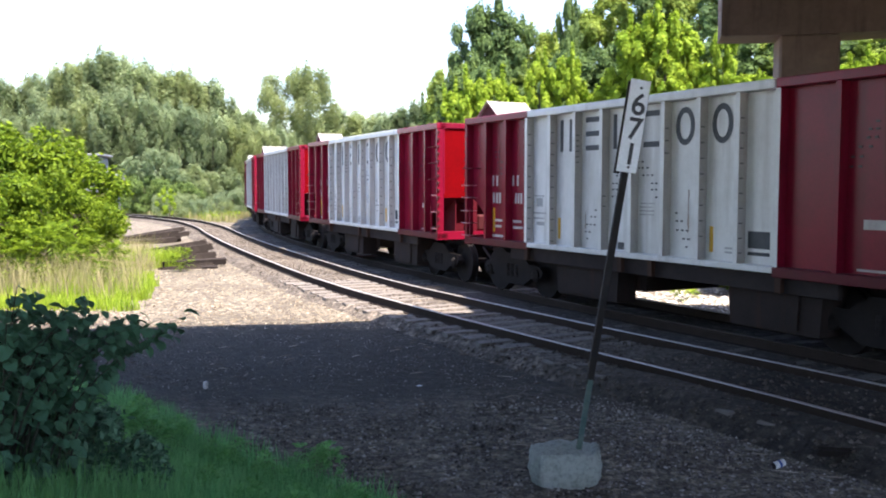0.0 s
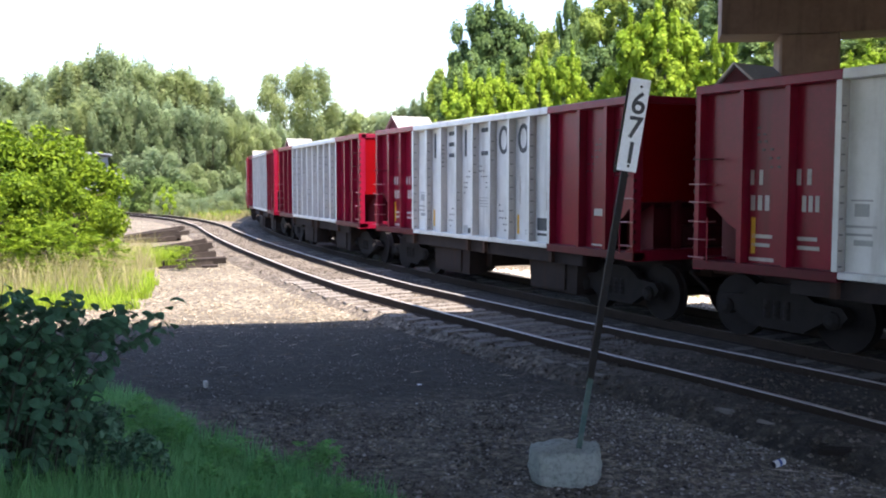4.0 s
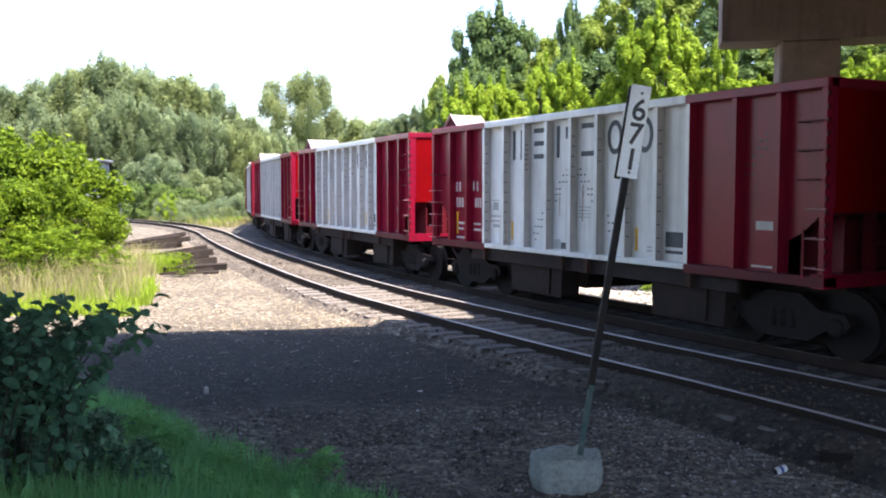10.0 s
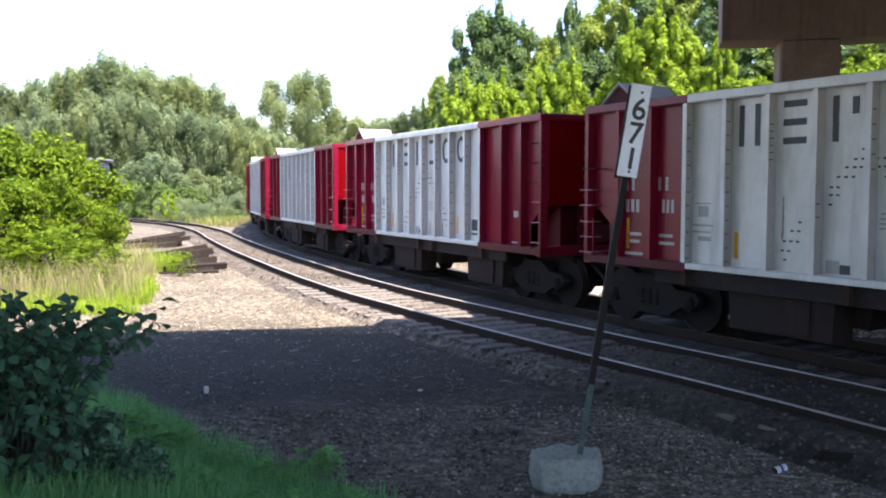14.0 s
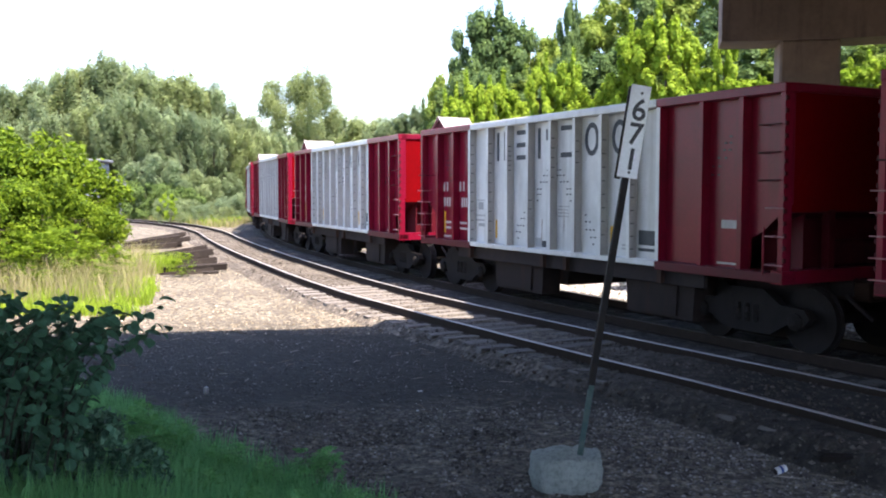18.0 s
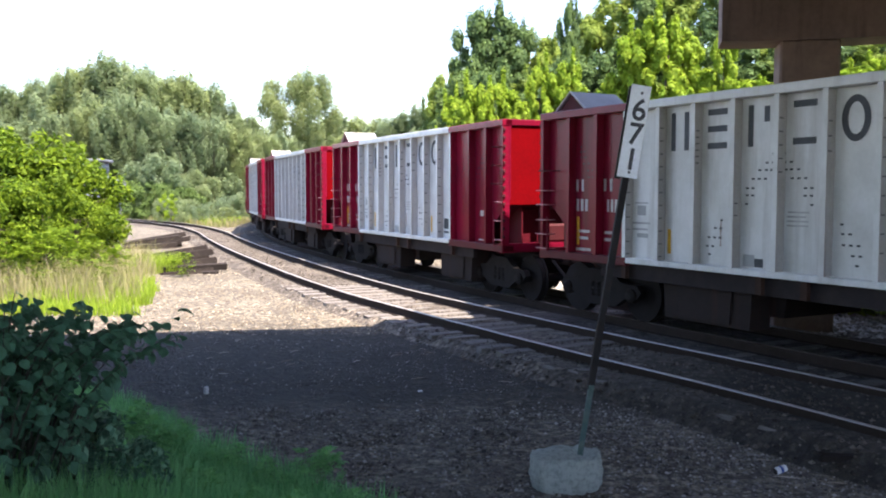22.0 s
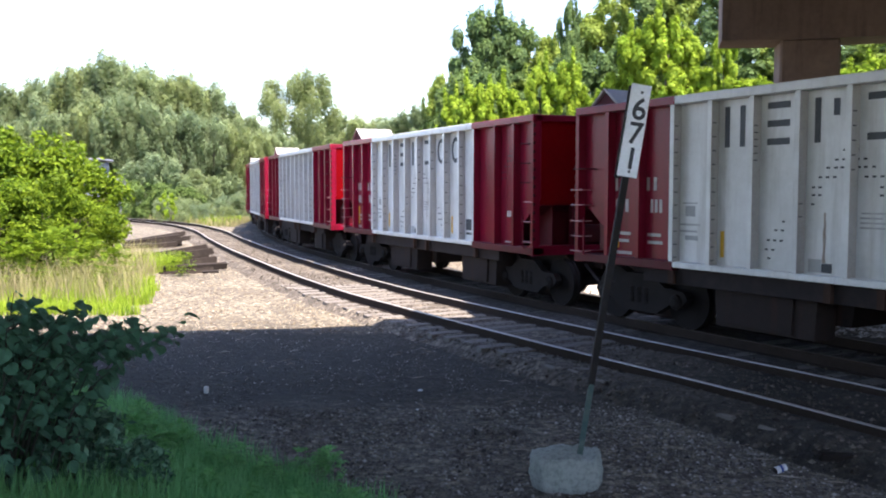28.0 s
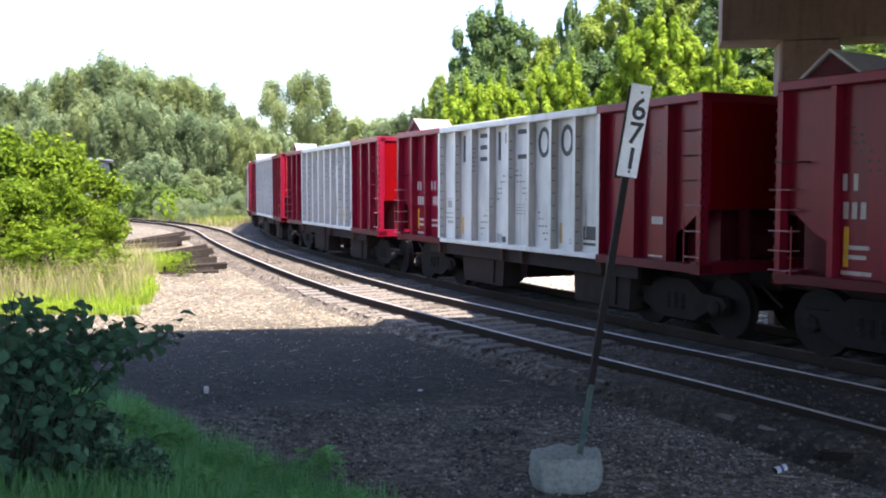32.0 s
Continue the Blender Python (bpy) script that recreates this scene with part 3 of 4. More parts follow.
        plate(at_panel(3.47), at_panel(3.47) + .15, 1.19, 1.31, flip, car, "dark_mark", "data_plate")
        # weld bumps that step down the panels along the inner braces
        high = ((2.75, (.86,)), (2.63, (.71, .85)), (2.53, (.55, .7, .82)), (2.41, (.4, .54, .68)), (2.28, (.27, .4)), (2.18, (.27, .4)), (2.06, (.26,)))
        low = ((1.82, (.66,)), (1.7, (.5, .64)), (1.56, (.34, .48, .62)), (1.43, (.3, .44)), (1.31, (.36,)))
        end_steps = ((3.02, (.3,)), (2.93, (.3, .43)), (2.83, (.32, .46)), (2.72, (.42, .6)), (2.6, (.58, .74)), (2.48, (.6, .76)))
        bm = bmesh.new()
        for u, steps, back in ((3, high, 0), (4, high, 1), (2, low, 0), (5, low, 1), (-2, end_steps, 0), (9.15, end_steps, 1)):
            for z, places in steps:
                for q in places:
                    x = at_panel(u + (.95 - q if back else q)) - .05
                    box(x - .024, x + .024, *side_y(SHEET, SHEET + .008, flip), z, z + .026, bm=bm)
        tagged(part("weld_trace", bm, "dark_mark", car, "stepped rows of dark weld bumps"), kind="stuff")
        for u, z0, step, n in ((0, 1.22, .2, 11), (1, 1.22, .2, 11), (2, 2.66, .095, 6), (3, 1.9, .17, 2), (4, 2.5, .18, 5), (5, 2.75, .19, 3), (6, 1.5, .23, 8), (7, 1.3, .21, 10)):
            bm = bmesh.new()
            for i in range(n):
                z = z0 + i * step
                box(at_panel(u) + .04, at_panel(u) + .046, *side_y(SHEET + .07, SHEET + .14, flip), z, z + .018, bm=bm)
            tagged(part("rivet_line", bm, "rivet", car), kind="stuff")
    # ends: a red sheet above, sloping floor sheet behind the open lower part
    for end, s in ((REAR, 1), (FRONT, -1)):
        x0, x1 = sorted((end + s * .03, end + s * .06))
        part("end_sheet", box(x0, x1, -SHEET, SHEET, 1.98, TOP - .02), "red_end", car, "bright red end sheet")
        x0, x1 = sorted((end, end + s * .13))
        part("end_chord", box(x0, x1, -SHEET - .1, SHEET + .1, TOP - .12, TOP + .004, .01), "red", car)
        part("slope_sheet", prism([(end + s * .06, 2.0), (end + s * .06, 1.96), (end + s * 2.3, 1.02), (end + s * 2.3, 1.06)], -SHEET + .03, SHEET - .03), "red_sill", car, "dark red slope sheet")
        part("end_sill", box(*sorted((end, end + s * .2)), -RIB, RIB, LOW - .06, LOW + .12), "red", car)
        for y in (-.62, .62):
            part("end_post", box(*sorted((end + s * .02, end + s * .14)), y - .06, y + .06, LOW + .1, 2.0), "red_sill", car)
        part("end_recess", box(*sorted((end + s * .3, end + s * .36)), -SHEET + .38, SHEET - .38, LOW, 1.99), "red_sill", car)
        part("brake_gear", box(*sorted((end + s * .1, end + s * .4)), -.5, .5, LOW + .13, LOW + .5, .04), "maroon", car)
        bm = box(*sorted((end - s * .25, end + s * .3)), -.16, .16, .72, 1.0, .02)
        box(*sorted((end - s * .70, end - s * .2)), -.11, .11, .78, .98, .03, bm)
        part("coupler", bm, "rust", car)
        part("air_hose", rod((end - s * .1, -.45, .82), (end - s * .5, -.40, .52), .03, 8), "black", car)
        build_bogie(end + s * 1.1, car)
    part("centre_sill", box(REAR, FRONT, -.2, .2, .78, 1.05, .01), "black", car)
    # hopper chutes: a body over the rails and a lower outlet box with its door on each side
    for u0, u1, v0, v1 in ((.9, 3.15, .7, 3.6), (6.55, 8.6, 6.0, 8.7)):
        p, q, pi, qi = at_panel(u0), at_panel(u1), at_panel(v0), at_panel(v1)
        chute = part("hopper_chute", prism([(pi, 1.12), (qi, 1.12), (qi - .1, .43), (pi + .1, .43)], -.85, .85), "chute", car, "rust-stained hopper chute")
        for f, deep in ((-1, .25), (1, .43)):
            part("outlet_box", prism([(p - .06, 1.1), (q + .06, 1.1), (q, deep), (p, deep)], *side_y(.86, 1.28, f)), "chute", chute)
            part("chute_door", prism([(p + .3, .95), (q - .3, .95), (q - .34, deep + .05), (p + .34, deep + .05)], *side_y(1.281, 1.32, f)), "chute", chute)
            part("door_lever", rod((p + .2, 1.36 * f, .9), (q - .2, 1.36 * f, .84), .022, 6), "black", chute)
    part("hopper_floor", prism([(REAR + 2.0, 1.2), (FRONT - 2.0, 1.2), (FRONT - 2.6, 1.0), (REAR + 2.6, 1.0)], -1.3, 1.3), "black", car)
    part("side_beam", box(REAR + 1.6, FRONT - 1.6, -1.42, -1.33, .80, LOW, .01), "black", car)
    for x in (-3.1, -.3, .45, 3.0):
        part("bracket", box(x - .05, x + .05, -RIB + .02, -RIB + .10, .82, LOW), "rust", car)
    part("air_tank", lathe([(.0, -.5), (.16, -.46), (.2, -.4), (.2, .4), (.16, .46), (.0, .5)], "y", 14), "black", car).location = (.1, .75, .78)
    # the load, and the pale hood over the rear end
    n, m = 22, 8
    verts, faces = [], []
    for i in range(n + 1):
        for j in range(m + 1):
            x, y = REAR + .1 + (FRONT - REAR - .2) * i / n, -1.34 + 2.68 * j / m
            edge = min(i, n - i) / 4
            z = TOP - .35 + .22 * min(1, edge) * (1 - (2 * j / m - 1) ** 2) + .06 * noise.noise((x * 1.5, y * 1.5, 9))
            verts.append((x, y, z))
    for i in range(n):
        for j in range(m):
            k = i * (m + 1) + j
            faces.append((k, k + m + 1, k + m + 2, k + 1))
    part("ballast_load", raw_mesh("ballast_load", verts, faces, "heap"), None, car, "grey stone ballast heaped low")
    return car


def add_hood(car, kind):
    """A low tent-shaped hood over the rear end, its ridge across the car and its gable towards the side."""
    run, h, wide = (.92, .78, 1.0)[kind], (.34, .30, .36)[kind], (.95, .8, 1.05)[kind]
    x0 = REAR + .12
    xm, x1, y0, y1 = x0 + run / 2, x0 + run, -1.36, -1.36 + wide
    hood = part("hood", prism([(xm, TOP + h), (x1, TOP - .03), (x1 - .03, TOP - .03), (xm, TOP + h - .035)], y0, y1), "hood", car, "grey tent-shaped hood over the rear end")
    part("hood_side", prism([(xm, TOP + h), (xm, TOP + h - .035), (x0 + .03, TOP - .03), (x0, TOP - .03)], y0, y1), "hood", hood)
    part("hood_end", prism([(x0 + .05, TOP - .03), (x1 - .05, TOP - .03), (xm, TOP + h - .06)], y0 + .03, y0 + .05), "maroon", hood, "dark gable plate")
    for xa in (x0, x1):
        part("hood_rim", rod((xa, y0 - .005, TOP - .02), (xm, y0 - .005, TOP + h), .016, 6), "mark", hood)


def add_wear(car, k):
    """Rust patches and drips that differ from car to car, on the side that faces the camera."""
    r = random.Random(300 + k)
    spots = {6: [(5.1, 1.18, .1, .34), (5.9, 1.2, .14, .42), (4.2, 1.2, .08, .3)], 3: [(2.3, 2.0, .12, 1.3), (4.2, 2.2, .14, 1.2), (5.4, 2.3, .1, .9), (6.2, 1.3, .12, .5)]}.get(k)
    if spots is None:
        spots = [(r.choice(range(8)) + r.uniform(.12, .55), r.uniform(1.2, 1.9), r.uniform(.03, .07), r.uniform(.25, .7)) for i in range(r.choice((1, 2, 2, 3)))]
    for u, z, w, h in spots:
        bm = bmesh.new()
        n = 9
        edge = [(w * r.uniform(.15, .5) * (1 - .5 * j / n), h * j / (n - 1)) for j in range(n)]
        rim = [(-a, q) for a, q in edge] + [(w * r.uniform(.1, .45), q) for a, q in edge[::-1]]
        bm.faces.new([bm.verts.new((at_panel(u) + w / 2 + a, -SHEET - .007, z + q)) for a, q in rim])
        part("rust_patch", bm, "stain", car, "brown rust patch")
    if k == 7:
        plate(at_panel(10.12), at_panel(10.12) + .07, 2.35, 3.15, -1, car, "yellow", "reflector_strip", "yellow reflective strip")


def spot(s):
    """The pose of a car whose middle is s metres along the main line, its bogies on the rails."""
    xa, ya, _ = main_at(s - 3.85)
    xb, yb, _ = main_at(s + 3.85)
    return pose((xa + xb) / 2, (ya + yb) / 2, 0, 0, 0, math.degrees(math.atan2(yb - ya, xb - xa)))


def travel(t):
    return -0.6819 + 4.85493 * t - 0.012855 * t * t + 0.0000283 * t ** 3


first_car = build_car()
CARS = []
for k in range(-2, 18):
    c = first_car if k == -2 else copy_thing(first_car, pose(0, 0, 0))
    CARS.append((k, c))
for k, c in CARS:
    add_hood(c, k % 3)
    add_wear(c, k)

# ---- the road bridge: deck overhead, hammerhead pier beyond the train ----
def build_bridge():
    deck = thing("road_bridge", "brown-stained concrete road bridge over the tracks", "bridge", at=pose(0.78, 14.43, 0, 0, 0, 9.65))
    part("deck", box(-24, 60, -18, 0.0, 6.35, 6.75, .03), "concrete", deck)
    # two out-of-view slabs added to the deck edge to block the sun
    part("deck_wing", box(2.0, 6.2, 0.01, 1.6, 6.35, 6.72, .02), "concrete", deck, "unseen slab added to keep the sun off the car ends")
    part("deck_wing", box(6.21, 60, 0.01, .4, 6.35, 6.72, .02), "concrete", deck, "unseen narrow slab added to shape the shadow edge")
    for y in (-17.6, -14, -10, -6, -1.9):
        part("girder", box(-24, 60, y - .22, y + .22, 5.96, 6.35, .03), "concrete", deck)
    for y in (-11, -4.5):
        part("column", rod((-22.2, y, -.9), (-22.2, y, 5.97), .45, 16), "concrete", deck, "round concrete column")
    # wall added out of view at the right to cut the light there
    part("abutment", prism([(-17.6, -.6), (-.8, -.6), (-.8, 5.95), (-17.6, 5.95)], 19.5, 21.0, "x"), "concrete", deck, "plain stained wall, unseen, added to block light from the right")
    return deck


def build_pier(x, y, top=5.96):
    pier = thing("bridge_pier", "brown-stained concrete hammerhead pier beside the main line", "bridge pier", "bridge piers", at=pose(x, y, -.5, 0, 0, -13))
    part("column", box(-.51, .51, .02, .9, -.4, 5.45, .04), "concrete", pier, "tall square concrete column")
    part("pier_cap", prism([(-1.52, top + .5), (-1.52, 5.46), (-.56, 5.44), (.56, 5.44), (1.95, 5.46), (1.95, top + .5)], -.02, .95), "concrete", pier, "tapered concrete pier cap")
    return pier


build_pier(6.53, 16.25)
build_bridge()

# ---- the leaning sign in its footing ----
def build_sign():
    gz = -0.30
    block = thing("footing_block", "chipped pale concrete footing block on the gravel", "concrete block", at=pose(1.05, 7.66, gz, 0, 0, 4))
    bm = box(-.315, .315, -.22, .22, -.04, .325)
    bmesh.ops.subdivide_edges(bm, edges=bm.edges[:], cuts=19, use_grid_fill=True)
    for v in bm.verts:
        q = Vector((v.co.x / .31, v.co.y / .21, (v.co.z - .18) / .22))
        m = max(abs(q.x), abs(q.y), abs(q.z))
        v.co = v.co.lerp(Vector((0, 0, .18)), max(0, q.length / max(m, .01) - 1.02) * .42)
        v.co += Vector((noise.noise(v.co * 3 + Vector((2, 5, 1))), noise.noise(v.co * 3 + Vector((7, 0, 0))), noise.noise(v.co * 5 + Vector((0, 9, 0))))) * .03
        v.co += v.co.normalized() * (.022 * noise.noise(v.co * 15) + .012 * noise.noise(v.co * 34) - .02 * max(0, noise.noise(v.co * 13 + Vector((3, 3, 3))) - .35))
    for f in bm.faces:
        f.smooth = True
    part("block", bm, "block", block)
    post = thing("location_sign", "leaning white number sign with 671 on a dark steel post", "sign", at=pose(1.164, 7.5, .14, 0, 8.94, 5))
    part("post", box(-.028, .028, -.02, .02, .46, 2.4), "post", post)
    part("post_foot", box(-.02, .025, -.026, .0, -.1, .5), "green_steel", post, "flaking green steel stub")
    panel = part("sign_panel", box(-.085, .085, -.045, -.035, 2.255, 3.02, .004), "sign", post, "white sign panel")
    part("sign_backing", box(-.101, -.05, -.034, -.02, 2.235, 3.0), "post", post)
    for txt, z in (("6", 2.81), ("7", 2.61), ("1", 2.40)):
        cu = bpy.data.curves.new("numeral", "FONT")
        cu.body, cu.size, cu.align_x, cu.align_y, cu.extrude, cu.offset = txt, .25, "CENTER", "CENTER", .001, .004
        ob = new("numeral", cu)
        dg = bpy.context.evaluated_depsgraph_get()
        me = bpy.data.meshes.new_from_object(ob.evaluated_get(dg))
        bpy.data.objects.remove(ob)
        me.materials.clear()
        me.materials.append(M["ink"])
        n = part("numeral", me, None, panel, "black numeral")
        n.matrix_local = pose(0.01, -.0475, z, 90, 0, 0)
    for z in (2.955, 2.30):
        part("dot", lathe([(.012, -.049), (.012, -.044)], "y", 12), "ink", panel).location = (.01, 0, z)


build_sign()


# ---- plants ----
def leaf_mesh(name, blobs, count, size, mat, seed, up=0.45, solid=0.35, face=.5, corners=4, jitter=.42):
    """A crown of many separate leaves, thickest at the skin of its overlapping clumps."""
    r = np.random.default_rng(seed)
    blobs = np.array(blobs, float)
    vol = blobs[:, 3] * blobs[:, 4] * blobs[:, 5]
    vol = vol ** 0.75
    pick = r.choice(len(blobs), count, p=vol / vol.sum())
    d = r.normal(size=(count, 3))
    d /= np.linalg.norm(d, axis=1)[:, None]
    rad = solid + (1 - solid) * r.random(count) ** 0.7
    rad *= 1 + 0.22 * r.normal(size=count) * (r.random(count) < .3)
    c = blobs[pick, :3] + d * blobs[pick, 3:6] * rad[:, None]
    nrm = d * face + r.normal(size=(count, 3)) * jitter
    nrm[:, 2] += up
    nrm /= np.linalg.norm(nrm, axis=1)[:, None]
    t = np.cross(nrm, r.normal(size=(count, 3)))
    t /= np.linalg.norm(t, axis=1)[:, None]
    b = np.cross(nrm, t)
    s = size * (0.6 + 0.8 * r.random(count))[:, None]
    quad = [c - t * s, c + b * s * .42 - nrm * s * .12, c + t * s, c - b * s * .42 - nrm * s * .12]
    tri = [c - t * s, c + t * s * .8 + b * s * .5, c + t * s * .5 - b * s * .55]
    return leaves_of(name, np.stack(quad if corners == 4 else tri, 1).reshape(-1, 3), corners, mat)


def leaves_of(name, v, corners, mat):
    """One mesh of separate leaves from rows of their corners."""
    n = len(v) // corners
    me = bpy.data.meshes.new(name)
    me.vertices.add(n * corners)
    me.vertices.foreach_set("co", v.ravel())
    me.loops.add(n * corners)
    me.loops.foreach_set("vertex_index", np.arange(n * corners))
    me.polygons.add(n)
    me.polygons.foreach_set("loop_start", np.arange(n) * corners)
    me.update(calc_edges=True)
    me.validate()
    me.materials.append(M[mat])
    return me


def frond_mesh(name, blobs, count, length, mat, seed, pairs=5):
    """A crown of feathered fronds: each a drooping stalk set with paired leaflets."""
    r = np.random.default_rng(seed)
    blobs = np.array(blobs, float)
    pick = r.integers(0, len(blobs), count)
    d = r.normal(size=(count, 3))
    d[:, 2] = d[:, 2] * .6 + .35
    d /= np.linalg.norm(d, axis=1)[:, None]
    base = blobs[pick, :3] + d * blobs[pick, 3:6] * r.uniform(.1, .9, count)[:, None]
    side = np.cross(d, (0, 0, 1.0))
    side /= np.linalg.norm(side, axis=1)[:, None] + 1e-6
    ln = length * r.uniform(.6, 1.25, count)
    vs = []
    for i in range(pairs):
        t = (i + .6) / pairs
        p = base + d * (ln * t)[:, None]
        p[:, 2] -= ln * .45 * t * t
        w = (ln * .40 * math.sin(math.pi * (.18 + .72 * t)))[:, None]
        for sgn in (-1, 1):
            tip = p + side * w * sgn + d * w * .35
            tip[:, 2] -= w[:, 0] * r.uniform(.05, .5, count)
            mid = (p + tip) / 2
            across = d * w * .27
            vs.append(np.stack([p, mid + across, tip, mid - across], 1))
    return leaves_of(name, np.concatenate(vs, 0).reshape(-1, 3), 4, mat)


def limb_mesh(height, radius, blobs, seed, trunks=1):
    r = random.Random(seed)
    bm = bmesh.new()
    for k in range(trunks):
        p, lean = Vector((r.uniform(-.3, .3) * (trunks > 1), r.uniform(-.3, .3) * (trunks > 1), -.3)), Vector((r.uniform(-.12, .12), r.uniform(-.12, .12), 1))
        rad = radius
        fork = []
        for i in range(5):
            q = p + lean * (height * .8 / 5) + Vector((r.uniform(-.1, .1), r.uniform(-.1, .1), 0))
            rod(p, q, rad, 7, rad * .8, bm)
            p, rad = q, rad * .8
            if i > 0:
                fork.append((q.copy(), rad))
        for bl in blobs[k::trunks][:9]:
            base, rr = min(fork, key=lambda f: (f[0] - Vector(bl[:3])).length + (f[0].z > bl[2]) * 2)
            rod(base, Vector(bl[:3]), rr * .6, 5, rr * .15, bm)
    return bm


def crown_blobs(height, width, n, seed, low=.3, tall=1.0):
    """Uneven foliage clumps: an egg-shaped spread with a few spires that reach past it."""
    r = random.Random(seed)
    out = []
    n = int(n * 1.9)
    for i in range(n):
        t = low + (1 - low) * ((i + r.random()) / n) ** .9
        k = (t - low) / (1 - low)
        reach = width * .5 * (math.sin(math.pi * (.12 + .80 * (1 - k) ** .85)) ** .7)
        ang = i * 2.4 + r.uniform(-.6, .6)
        d = reach * r.uniform(.15, 1.05) ** .6
        s = width * r.uniform(.06, .15) * min(1.15, (22 / n) ** .33 + .25)
        out.append((math.cos(ang) * d, math.sin(ang) * d, height * (t - .04), s, s * r.uniform(.8, 1.2), s * r.uniform(.7, 1.35) * tall))
    for i in range(5):
        ang, d = r.uniform(0, 6.28), width * r.uniform(.05, .32)
        out.append((math.cos(ang) * d, math.sin(ang) * d, height * r.uniform(.82, 1.02), width * .06, width * .06, height * .09 * (.6 + .4 * tall)))
    return out


TREE_KINDS = {}


def tree(kind, label, x, y, z, size, turn, height=10.0, width=6.5, mat="leaf", leaves=9000, leaf=.17, n=16, seed=1, trunks=1, low=.25, wide=1.0, group="trees behind the tracks", name="tree", category="tree", fronds=0, frond=.8, tall=1.0, corners=4):
    if kind not in TREE_KINDS:
        blobs = crown_blobs(height, width, n, seed, low, tall)
        TREE_KINDS[kind] = (mesh_of("trunk", limb_mesh(height, .017 * height, blobs, seed, trunks), "bark"), frond_mesh("crown", blobs, fronds, frond, mat, seed) if fronds else leaf_mesh("crown", blobs, leaves, leaf, mat, seed, corners=corners, jitter=.42 if corners == 4 else .16))
    tm, cm = TREE_KINDS[kind]
    ob = thing(name, label, category, group, at=pose(x, y, z, 0, 0, turn))
    stem = part("trunk" if trunks == 1 else "stalk", tm, None, ob)
    if trunks > 1:
        tagged(stem, kind="stuff")
    part("crown", cm, None, ob)
    ob.scale = (size * wide, size * wide, size)
    return ob


def on_bearing(px, dist):
    """A place dist metres ahead on a bearing counted in LENS-ths, 784 being straight ahead."""
    return (px - 784) / LENS * dist, dist


def plant_at(px, dist, top, kind, label, **kw):
    """A tree on a bearing, its top as high as that sight line, 336.5 being level."""
    x, y = on_bearing(px, dist)
    z = ground_z(x, y)
    ztop = EYE + (336.5 - top) / LENS * dist
    h = kw.get("height", 10.0)
    size = (ztop - z) / (h * 1.08)
    span = kw.pop("span", 0)
    if span:
        kw["wide"] = min(2.2, max(.3, span * dist / LENS / (kw["width"] * size)))
    return tree(kind, label, x, y, z, size, rng.uniform(0, 360), **kw)


# far trees get their haze from the pale leaf colour
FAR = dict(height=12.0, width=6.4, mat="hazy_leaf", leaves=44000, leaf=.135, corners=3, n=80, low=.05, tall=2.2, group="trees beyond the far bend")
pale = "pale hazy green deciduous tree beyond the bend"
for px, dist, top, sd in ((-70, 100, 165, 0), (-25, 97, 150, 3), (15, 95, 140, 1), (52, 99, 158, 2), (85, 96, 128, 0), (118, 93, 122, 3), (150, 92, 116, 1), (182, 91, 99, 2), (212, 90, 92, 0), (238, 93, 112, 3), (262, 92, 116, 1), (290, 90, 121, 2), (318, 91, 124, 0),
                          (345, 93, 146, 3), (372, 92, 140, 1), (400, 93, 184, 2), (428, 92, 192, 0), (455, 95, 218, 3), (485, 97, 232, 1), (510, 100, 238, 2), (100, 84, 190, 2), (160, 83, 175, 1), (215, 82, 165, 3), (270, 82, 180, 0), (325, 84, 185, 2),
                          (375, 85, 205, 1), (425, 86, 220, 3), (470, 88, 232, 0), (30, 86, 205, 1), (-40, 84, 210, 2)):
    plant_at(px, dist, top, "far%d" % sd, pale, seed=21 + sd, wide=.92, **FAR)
for px, dist, top in ((262, 76, 318), (318, 77, 326)):
    plant_at(px, dist, top, "thicket_low", "dark low thicket beside the far bend", seed=32, height=5, width=7, mat="dark_leaf", corners=3, leaves=12000, leaf=.13, n=20, low=.06, group="bushes by the far bend", name="bush", category="bush")
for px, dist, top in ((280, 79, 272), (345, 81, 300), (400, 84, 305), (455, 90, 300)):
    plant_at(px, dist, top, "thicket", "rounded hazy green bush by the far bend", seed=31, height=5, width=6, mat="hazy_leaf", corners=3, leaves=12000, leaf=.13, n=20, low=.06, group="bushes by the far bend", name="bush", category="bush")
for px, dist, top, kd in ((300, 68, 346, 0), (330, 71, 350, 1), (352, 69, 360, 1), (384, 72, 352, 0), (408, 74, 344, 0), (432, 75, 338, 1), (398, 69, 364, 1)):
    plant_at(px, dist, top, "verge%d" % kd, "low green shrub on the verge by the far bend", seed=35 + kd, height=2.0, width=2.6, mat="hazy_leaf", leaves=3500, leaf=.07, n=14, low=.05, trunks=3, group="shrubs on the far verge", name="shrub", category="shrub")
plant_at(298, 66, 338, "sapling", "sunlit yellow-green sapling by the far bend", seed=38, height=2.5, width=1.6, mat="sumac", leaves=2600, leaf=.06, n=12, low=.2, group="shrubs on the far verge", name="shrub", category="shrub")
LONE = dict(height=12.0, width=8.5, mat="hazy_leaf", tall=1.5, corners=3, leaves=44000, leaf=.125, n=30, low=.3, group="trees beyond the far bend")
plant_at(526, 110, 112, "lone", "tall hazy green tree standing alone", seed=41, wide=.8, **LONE)
